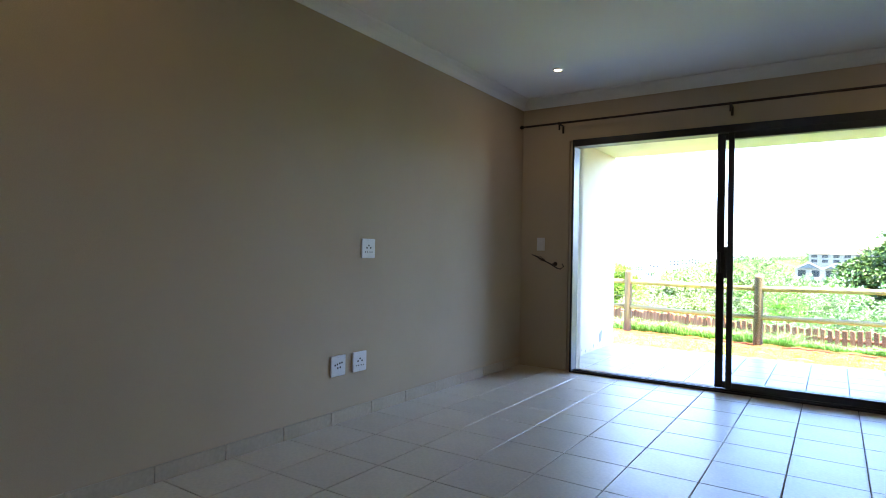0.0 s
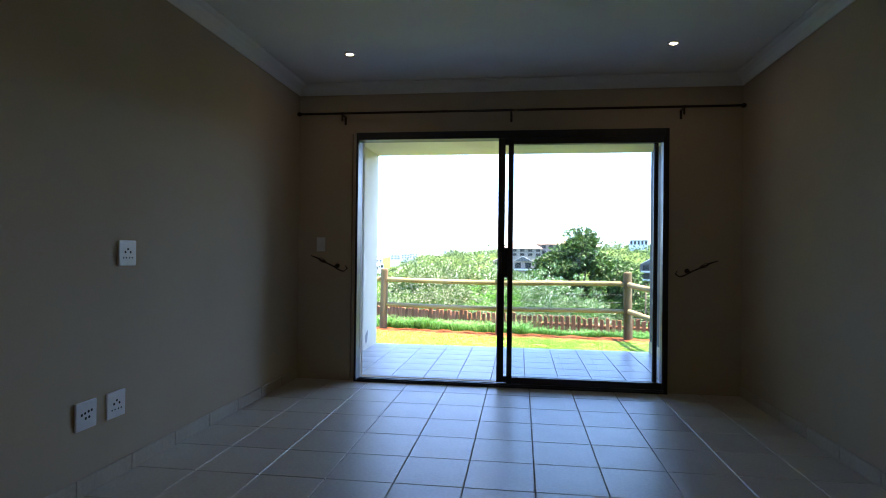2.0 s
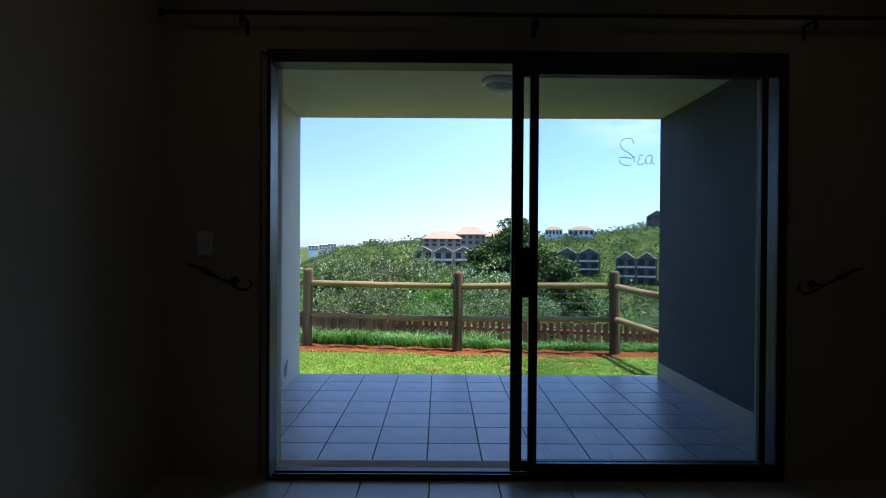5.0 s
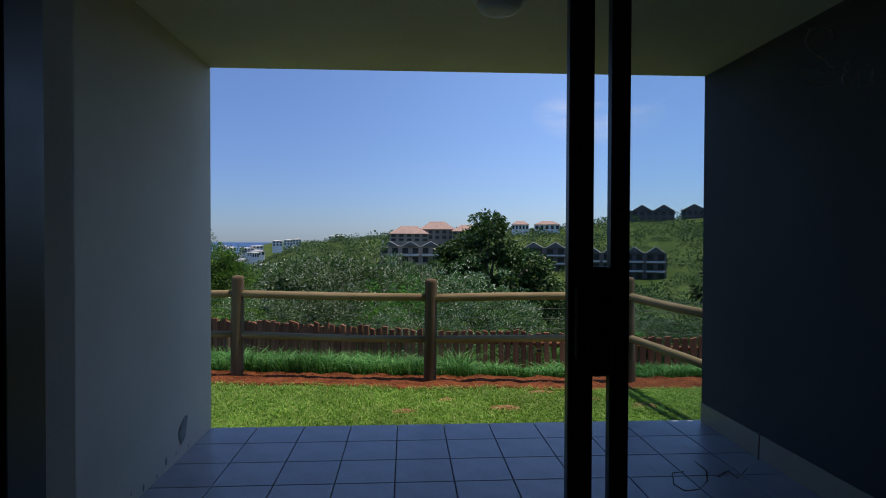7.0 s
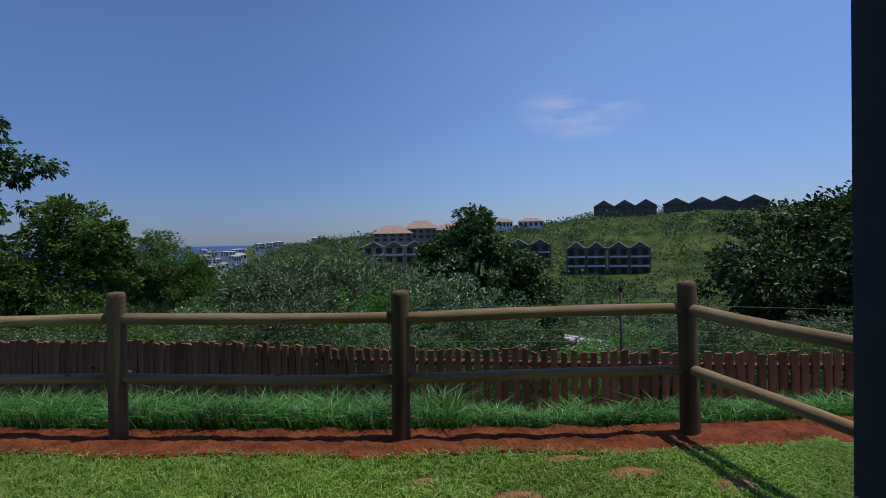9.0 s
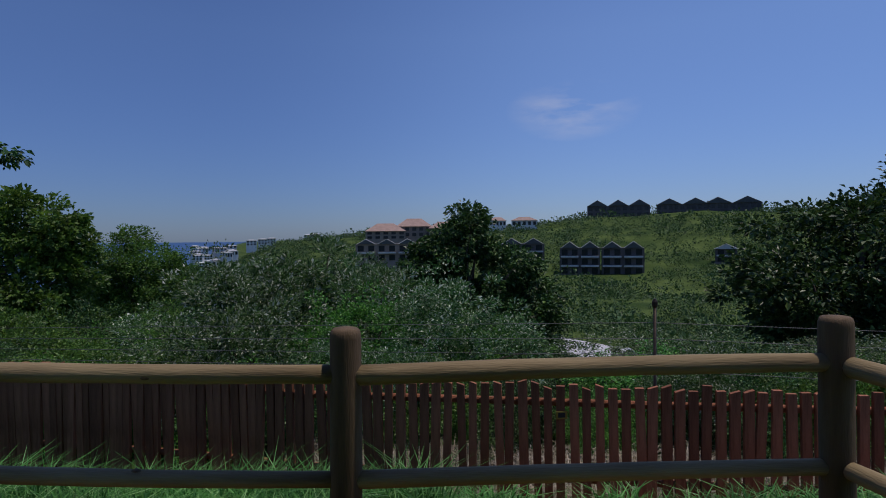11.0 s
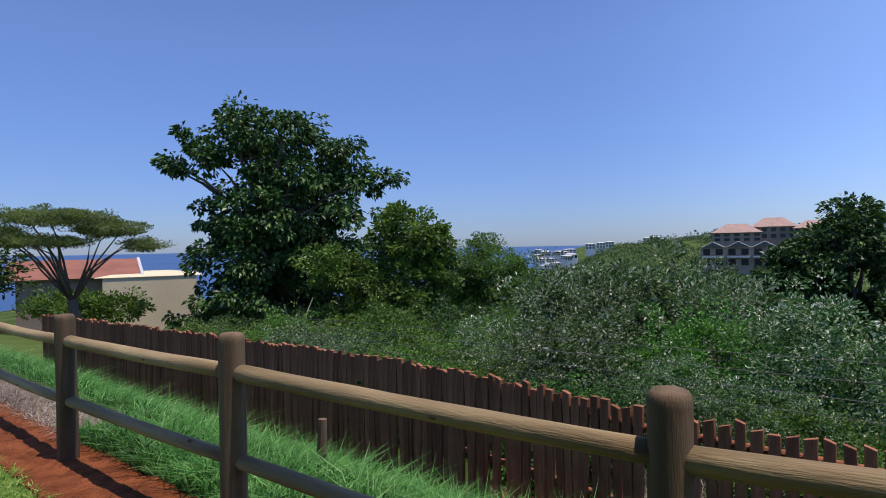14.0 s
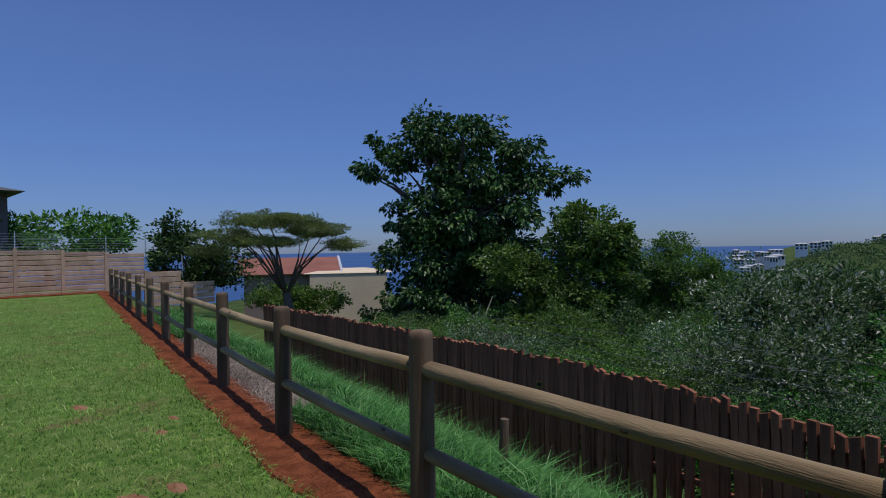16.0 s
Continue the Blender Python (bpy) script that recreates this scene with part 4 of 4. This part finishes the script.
make_tree("centre_tree", LEAF_BIG, [(0, 0, 1.55, 0.65, 0.7, 0.5), (-0.3, 0, 0.75, 1.1, 1.1, 0.7), (1.25, 0, 0.15, 1.1, 1.1, 0.7), (-1.25, 0, 0.15, 0.9, 1.0, 0.6), (-1.8, 0, -0.9, 0.8, 0.9, 0.6), (0.25, -0.4, -1.2, 2.0, 1.8, 1.1), (2.0, -0.2, -1.3, 1.0, 1.2, 1.0), (0.6, -0.4, -2.6, 2.2, 1.8, 1.0)], -5.5, 0.135, 0.34, 400, 120, 0.38, 24, "dense dark green tree with a pointed top", base=(2.55, 20.2), limbs=30, droop=0.45, rz=-8)
make_tree("leafy_tree", LEAF_BIG, [(0.4, 0, 0.6, 2.7, 2.4, 1.6), (3.1, 0.5, 1.1, 2.6, 2.2, 1.9), (-0.9, 0, -0.9, 2.0, 1.9, 1.5), (1.8, -0.4, -1.4, 3.2, 2.6, 1.8), (4.9, 0, -0.2, 2.3, 2.2, 2.0)], -5.2, 0.17, 0.32, 420, 120, 0.5, 25, "dense dark broadleaf tree beyond the fence corner", base=(12.4, 16.6), limbs=20, droop=0.35, trunk_r=0.28)
make_tree("flat_crowned_tree", LEAF_ACACIA, [(-0.7, 0, 2.45, 1.9, 1.9, 0.3), (-2.3, 0, 1.85, 1.2, 1.4, 0.25), (1.25, 0.2, 2.05, 1.4, 1.5, 0.28), (-3.3, 0.2, 1.2, 0.7, 0.9, 0.18), (2.45, 0, 1.4, 0.7, 0.9, 0.22), (-0.9, -0.3, 1.55, 1.6, 1.4, 0.18)],
          -1.9, 0.075, 0.3, 520, 80, 0.34, 26, "flat-topped thorn tree with a fine olive canopy", base=(-22.1, 15.85), limbs=15, trunk_r=0.19, thick=0.33, flat=0.55, trunk_top=-0.6, rz=59)
make_tree("garden_tree", LEAF_GREEN, [(0, 0, 1.7, 2.0, 2.6, 1.2), (0, 2.2, 2.1, 1.0, 1.0, 0.8), (0, -2.4, 1.9, 1.6, 2.0, 1.2)], -0.4, 0.2, 0.3, 240, 42, 0.45, 27, "green garden tree behind the precast wall", base=(-28.5, 8.6), limbs=12)
make_tree("garden_shrub", LEAF_BIG, [(0, 0, 0.9, 1.6, 1.5, 1.3), (0.3, 1.6, 0.5, 1.4, 1.2, 1.0), (0, -0.3, 2.2, 0.5, 0.5, 0.7)], -1.2, 0.18, 0.3, 200, 42, 0.4, 28, "dark leafy shrub behind the precast wall", "shrub", base=(-27.2, 13.6), limbs=8)
make_tree("garden_shrub", LEAF_GREEN, [(0, 0, -1.3, 1.8, 1.8, 0.6), (1.2, 1.5, -1.5, 1.6, 1.6, 0.6)], -2.0, 0.16, 0.3, 150, 42, 0.4, 29, "low green shrub on the slope by the wall", "shrub", base=(-27.5, 18.8), limbs=8)

# four kinds of shrub, repeated over the slope below the pickets
def shrub(name, material, lobes, leaf, aspect, seed, label, **more):
    return make_tree(name, material, lobes, 0.0, leaf, aspect, 230, 76, 0.5, seed, label, "shrub", "shrubs on the slope", base=(0, 9.2), trunk_r=0.1, **more)


SILVER_WORDS = "silvery green shrub with narrow shiny leaves"
S = [
    shrub("silver_shrub", LEAF_SILVER, [(0, 0, 3.8, 3.0, 2.8, 1.9), (2.2, 0.4, 2.6, 2.1, 2.1, 1.7), (-2.2, 0, 2.4, 2.3, 2.1, 1.7), (0, 0, 1.6, 3.5, 2.9, 1.5)], 0.16, 0.23, 31, SILVER_WORDS, limbs=12),
    shrub("silver_shrub", LEAF_SILVER, [(0, 0, 4.5, 2.3, 2.3, 1.7), (1.6, 1.0, 3.0, 2.7, 2.3, 1.7), (-1.8, 0, 3.2, 2.1, 2.1, 1.9), (0.4, 0, 1.6, 3.3, 2.7, 1.5)], 0.16, 0.23, 32, SILVER_WORDS, limbs=12),
    shrub("green_shrub", LEAF_GREEN, [(0, 0, 3.0, 3.3, 2.9, 1.9), (2.0, 0, 2.0, 2.5, 2.3, 1.7), (-2.4, 0.4, 1.8, 2.3, 2.3, 1.5)], 0.15, 0.32, 33, "bright green feathery shrub", limbs=8, upright=0.8),
    shrub("dark_shrub", LEAF_BIG, [(0, 0, 3.4, 3.1, 2.9, 2.3), (1.8, 0, 2.4, 2.5, 2.3, 1.9), (-2.0, 0, 1.8, 2.7, 2.5, 1.7)], 0.15, 0.32, 34, "dark green dense shrub", limbs=8),
]
rs = random.Random(77)
spots = []
tries = 0
while len(spots) < 150 and tries < 6000:
    tries += 1
    az, r = radians(rs.uniform(-62, 50)), 9.0 + 36 * rs.random() ** 1.5
    x, y = r * math.sin(az), 2 + r * math.cos(az)
    d = y - interp(x, PX, PY)
    if d < 1.7 or (az < radians(-49) and r > 10) or (x < -14 and y < 14) or (6 < x < 14 and y > 17) or (radians(13) < az < radians(23.5) and r > 11):
        continue
    if all(math.hypot(x - a, y - b) > 1.3 + 0.04 * r for a, b in spots):
        spots.append((x, y))
for i, (x, y) in enumerate(spots):
    az = math.degrees(math.atan2(x, y - 2))
    r = math.hypot(x, y - 2)
    if -26 < az < 0:
        k = rs.choice([0, 1, 2, 3, 2, 2, 3, 2])
    elif az >= 0:
        k = rs.choice([3, 2, 1, 3, 2])
    else:
        k = rs.choice([2, 2, 3, 2, 2])
    z = land(x, y)
    # tops follow the slope so that the view over them stays open
    want = 1.16 - r * math.tan(radians(interp(az, [-60, -45, -32, -25, -18, -14, -11, -4, 1, 14, 20, 30, 50], [4.6, 3.6, 3.4, 3.2, 2.3, 0.8, -0.2, -0.6, 0.9, 8, 15, 10.5, 7]))) + rs.choice([-2.0, -1.1, -0.5, -0.1, 0.1]) + rs.uniform(-0.3, 0.3)
    tall = max(0.22, min(1.3, (want - z) / (7.6 if -20 < az < -11 else 7.0)))
    m = pose(x, y, z, 0, 0, rs.uniform(0, 360)) @ Matrix.Diagonal((max(0.36, 0.85 * tall) * rs.uniform(0.85, 1.15), max(0.36, 0.85 * tall), tall, 1))
    if i < 4:
        k = i
        S[k].matrix_basis = m
    else:
        c = copy_thing(S[k], Matrix())
        c.matrix_basis = m

# low shrubs close behind the pickets
for i in range(34):
    x = -9.5 + 0.46 * i + rs.uniform(-0.15, 0.15)
    y = interp(x, PX, PY) + (rs.uniform(1.15, 1.6) if x < -1 else rs.uniform(1.9, 2.5))
    c = copy_thing(S[rs.choice([2, 3, 2, 1])], Matrix())
    sc = rs.uniform(0.18, 0.25) * (0.7 if 0.6 < x < 3.6 else 1.0)
    c.matrix_basis = pose(x, y, land(x, y) - 0.05, 0, 0, rs.uniform(0, 360)) @ Matrix.Diagonal((sc, sc * 0.9, sc, 1))

# strap-leaved plant among the shrubs
agave = tagged(empty("strap_leaf_plant", (-13.2, 17.6, land(-13.2, 17.6))), label="pale strap-leaved plant among the shrubs", category="plant")
rs = random.Random(4)
for k in range(9):
    a, ln = rs.uniform(0, math.tau), rs.uniform(1.6, 2.6)
    b = bmesh.new()
    pts = []
    for i in range(7):
        f = i / 6
        w = 0.09 * math.sin(math.pi * min(0.95, 0.25 + 0.75 * f))
        c = Vector((math.cos(a) * ln * 0.35 * f ** 1.6, math.sin(a) * ln * 0.35 * f ** 1.6, ln * f))
        sd = Vector((-math.sin(a), math.cos(a), 0)) * w
        pts.append((b.verts.new(c - sd), b.verts.new(c + Vector((math.cos(a), math.sin(a), 0)) * 0.03), b.verts.new(c + sd)))
    for p, q in zip(pts, pts[1:]):
        b.faces.new((p[0], p[1], q[1], q[0]))
        b.faces.new((p[1], p[2], q[2], q[1]))
    part("leaf", b, mat("grey_green_strap_leaf", (0.2, 0.24, 0.13), (0.28, 0.3, 0.18), 0.5) if k == 0 else agave.children[0].data.materials[0], agave)

# far bush cover of the valley and hill
rng = np.random.RandomState(90)
N = 9000
az = np.radians(rng.uniform(-32, 62, N))
r = 42 + 470 * rng.uniform(0, 1, N) ** 1.5
X, Y = r * np.sin(az), 2 + r * np.cos(az)
pos, dirs, sizes = [], [], []
for x, y, rr in zip(X, Y, r):
    if noise.noise(Vector((x * 0.03, y * 0.03, 9))) < -0.42 and rr < 150:
        continue
    ad = math.degrees(math.atan2(x, y - 2))
    if (-2.5 < ad < 8 and 215 < rr < 312) or (19 < ad < 35 and 415 < rr < 452) or (12 < ad < 25.5 and 190 < rr < 216) or (13 < ad < 23 and rr < 62):
        continue
    s = (0.8 + 0.005 * rr) * rng.uniform(0.5, 1.4) * (2.0 if rng.uniform() < 0.16 else 1.0)
    k = 56
    o = rng.normal(size=(k, 3))
    o /= np.linalg.norm(o, axis=1, keepdims=True)
    o[:, 2] = np.abs(o[:, 2])
    pos.append(np.array((x, y, land(x, y))) + o * np.array((1.0, 1.0, 0.8)) * s * rng.uniform(0.75, 1.05, (k, 1)))
    dirs.append(o + rng.normal(size=(k, 3)) * 0.6)
    sizes.append(np.full(k, s * 0.2))
me = leaves_mesh("hillside_bush", LEAF_FAR, np.concatenate(pos), np.concatenate(dirs), np.concatenate(sizes), 0.42, rng)
tagged(new("hillside_bush", me), label="distant green bush covering valley and hill", category="bush", kind="stuff")


# ---- buildings ----
def building(name, x, y, z, rz, w, d, h, storeys, bays, wall, roof, kind, label, gables=1, balcony=False, rise=None, eave=1.0):
    """A house: walls, a roof of gables or hips, windows with panes, and balcony bands where it has them."""
    ob = tagged(empty(name, (x, y, z), rz), label=label, category="house")
    part("wall", box(-w / 2, -d / 2, -6, w / 2, d / 2, h), wall, ob)
    sh = h / storeys
    wb = box(-w / max(1, bays) * 0.28, -0.12, sh * 0.22, w / max(1, bays) * 0.28, 0.06, sh * 0.82)
    wme = mesh_of("window", wb, PANE_FAR)
    for s in range(storeys):
        for b in range(bays):
            piece("window", wme, ob, pose(-w / 2 + w / bays * (b + 0.5), -d / 2, s * sh))
        if balcony and s:
            for g in range(gables):
                xa = -w / 2 + w / gables * (g + 0.06)
                xb = -w / 2 + w / gables * (g + 0.94)
                part("balcony", box(xa, -d / 2 - 1.5, s * sh - 0.1, xb, -d / 2 - 0.05, s * sh + 0.42), ROOF_WHITE, ob, "pale balcony front")
    if balcony:
        part("plinth", box(-w / 2 - 0.2, -d / 2 - 0.3, -6, w / 2 + 0.2, d / 2, 0.2), BLD_TAUPE, ob)
    gw = w / gables
    rise = rise or gw * 0.28
    for g in range(gables):
        lip = -0.5 if kind == "gable" and gables > 1 else 0.4
        x0, x1 = -w / 2 + gw * g - lip, -w / 2 + gw * (g + 1) + lip
        xm = (x0 + x1) / 2
        b = bmesh.new()
        y0, y1 = -d / 2 - eave, d / 2 + 0.6
        if kind == "hip":
            q = [(x0, y0, h), (x1, y0, h), (x1, y1, h), (x0, y1, h), (x0 + (x1 - x0) * 0.3, (y0 + y1) / 2, h + rise), (x1 - (x1 - x0) * 0.3, (y0 + y1) / 2, h + rise)]
            v = [b.verts.new(p) for p in q]
            for f in ((0, 1, 5, 4), (1, 2, 5), (2, 3, 4, 5), (3, 0, 4), (3, 2, 1, 0)):
                b.faces.new([v[i] for i in f])
        else:
            v = [b.verts.new(p) for p in ((x0, y0, h), (x1, y0, h), (xm, y0, h + rise), (x0, y1, h), (x1, y1, h), (xm, y1, h + rise))]
            for f in ((0, 1, 2), (5, 4, 3), (0, 2, 5, 3), (2, 1, 4, 5), (1, 0, 3, 4)):
                b.faces.new([v[i] for i in f])
        part("roof", b, roof, ob)
        if kind == "gable":
            e = tube([(x0, y0 - 0.06, h), (xm, y0 - 0.06, h + rise)], [0.1, 0.1], 6)
            tube([(xm, y0 - 0.06, h + rise), (x1, y0 - 0.06, h)], [0.1, 0.1], 6, e)
            part("barge_board", e, ROOF_WHITE, ob, "pale barge board")
    return ob


def at_ray(az, r):
    """A place r metres off, az degrees to the right of straight ahead."""
    return r * math.sin(radians(az)), 2.1 + r * math.cos(radians(az))


def rz_face(az):
    return -az
for i, (az, w, g) in enumerate([(19.05, 13.8, 2), (23.0, 14.2, 2)]):
    x, y = at_ray(az, 215)
    building("apartment_block", x, y, -13.0, rz_face(az), w, 9, 9.8, 3, 4, BLD_DARK, ROOF_DARK, "gable", "dark gabled apartment block with pale balcony fronts", g, True, 2.2)
x, y = at_ray(13.6, 235)
building("apartment_block", x, y, -11.5, rz_face(13.6), 17, 9, 9.6, 3, 4, BLD_DARK, ROOF_DARK, "gable", "dark gabled apartment block with pale balcony fronts", 2, True, 2.2)
x, y = at_ray(0.3, 240)
building("apartment_block", x, y, -9.0, rz_face(0.3), 25, 9, 7.4, 2, 6, BLD_TAUPE, ROOF_DARK, "gable", "low dark gabled block half hidden by trees", 3, True, 2.0)
for az, r, w, z, h, rise in [(0.2, 300, 20, 0.0, 4.2, 4.0), (3.0, 306, 18, 1.0, 5.6, 4.2), (6.0, 300, 16, 1.5, 4.0, 3.4)]:
    x, y = at_ray(az, r)
    building("hillside_villa", x, y, z, rz_face(az), w, 12, h, 2, 5, BLD_TAUPE, ROOF_PINK, "hip", "large taupe villa with faded terracotta hipped roofs", 1, False, rise)
for az, w in [(11.2, 12), (13.8, 18)]:
    x, y = at_ray(az, 420)
    building("hillside_house", x, y, 8.0, rz_face(az), w, 10, 4.2, 1, 5, BLD_WHITE, ROOF_PINK, "hip", "distant pale house with terracotta roof on the ridge", 1, False, 2.6)
for az, w, g in [(22.6, 44, 3), (28.2, 34, 2), (32.3, 36, 2)]:
    x, y = at_ray(az, 450)
    building("hilltop_lodge", x, y, 13.8, rz_face(az), w, 12, 9.0, 2, 9, BLD_DARK, ROOF_DARK, "gable", "long dark gabled lodge on the hilltop", g, False, 4.2)
x, y = at_ray(31.8, 230)
building("hillside_house", x, y, -9, rz_face(31.8), 7, 6, 5, 2, 2, BLD_DARK, ROOF_WHITE, "gable", "small hillside house with pale metal roof", 1, True, 1.8)
for az, r, w, z in [(19.6, 44, 3.8, -8.5), (16.0, 45, 2.8, -8.7)]:
    x, y = at_ray(az, r)
    building("valley_shed", x, y, z, rz_face(az) + 50, w, 5.0, 0.9, 1, 1, BLD_TAUPE, ROOF_WHITE, "gable", "low shed with pale sheet roof in the valley", 1, False, 0.9)
rs = random.Random(15)
for i in range(20):
    az, r = rs.uniform(-17.9, -13.9), rs.uniform(380, 480)
    x, y = at_ray(az, r)
    zz = -18 + 11 * (r - 380) / 100 + rs.uniform(-1, 1)
    building("town_house", x, y, zz, rz_face(az) + rs.uniform(-20, 20), rs.uniform(4.5, 8), 6, rs.uniform(2.6, 4.2), rs.choice([1, 2]), 3, BLD_WHITE, ROOF_WHITE, "hip", "small white house in the distant seaside town", 1, False, 0.5)
for az in (-12.4, -11.4, -10.6, -7.2, -6.5):
    x, y = at_ray(az, 520)
    building("town_house", x, y, -5 + 5 * (az + 12.4) / 6, rz_face(az), rs.uniform(5, 9), 6, 4.5, 2, 3, BLD_WHITE, ROOF_WHITE, "hip", "small white house on the distant ridge", 1, False, 0.6)
x, y = at_ray(-52.8, 40)
building("neighbour_house", x, y, -3.2, 54.2, 4.8, 5.0, 2.9, 1, 0, BLD_CREAM, BLD_CREAM, "hip", "plain cream plastered house behind the thorn tree", 1, False, 0.25, 0.05)
x, y = at_ray(-58.6, 42)
building("neighbour_house", x, y, -2.7, 148, 6.5, 5.0, 2.4, 1, 2, BLD_TAUPE, ROOF_ORANGE, "gable", "small house with orange tiled gable roof", 1, False, 1.0)
building("neighbour_flat", -29.5, 1.5, GZ, 90, 11.0, 5.0, 3.75, 1, 3, BLD_DARK, ROOF_DARK, "hip", "dark neighbouring building beyond the precast wall", 1, False, 0.9)

# utility pole with thin wires beyond the pickets
pole = tagged(empty("utility_pole", (2.62, 7.6, 0)), label="slim dark timber fence pole with wires beyond the pickets", category="pole")
part("shaft", tube([(0, 0, -2.2), (0, 0, 0.42)], [0.018, 0.016], 9), IRON, pole, smooth=True)
part("cap", lathe([(0.02, 0.4), (0.028, 0.42), (0.028, 0.46), (0.012, 0.49)], 10), IRON, pole)
for i in range(4):
    part("wire", tube([(-9, 2.6, 0.0 - 0.12 * i), (0, 0, 0.25 - 0.16 * i), (5, -1.2, 0.1 - 0.16 * i)], [0.003] * 3, 5), ROOF_DARK, pole)


# ---- floor tiles ----
def tile_mesh(name, w, d, material):
    b = bmesh.new()
    lo = [b.verts.new((x * w / 2, y * d / 2, -0.012)) for x, y in ((-1, -1), (1, -1), (1, 1), (-1, 1))]
    mi = [b.verts.new((x * w / 2, y * d / 2, -0.002)) for x, y in ((-1, -1), (1, -1), (1, 1), (-1, 1))]
    hi = [b.verts.new((x * (w / 2 - 0.002), y * (d / 2 - 0.002), 0)) for x, y in ((-1, -1), (1, -1), (1, 1), (-1, 1))]
    for p, q in ((lo, mi), (mi, hi)):
        for i in range(4):
            b.faces.new((p[i], p[(i + 1) % 4], q[(i + 1) % 4], q[i]))
    b.faces.new(hi)
    return mesh_of(name, b, material)


rs = random.Random(2)
tm = tile_mesh("floor_tile", ROOM_TX - 0.005, ROOM_TY - 0.005, TILE)
for i in range(-6, 5):
    for j in range(23):
        piece("floor_tile", tm, floor, pose(ROOM_X0 + ROOM_TX * (i + 0.5), ROOM_Y0 - ROOM_TY * (j + 0.5), 0, rs.uniform(-0.03, 0.03), rs.uniform(-0.03, 0.03), 0))
tt = tile_mesh("terrace_tile", 0.313, 0.318, TILE_OUT)
for i in range(-4, 7):
    for j in range(8):
        piece("terrace_tile", tt, terrace, pose(-0.495 + 0.32 * (i + 0.5), TY1 - 0.325 * (j + 0.5), TF, rs.uniform(-0.03, 0.03), rs.uniform(-0.03, 0.03), 0))
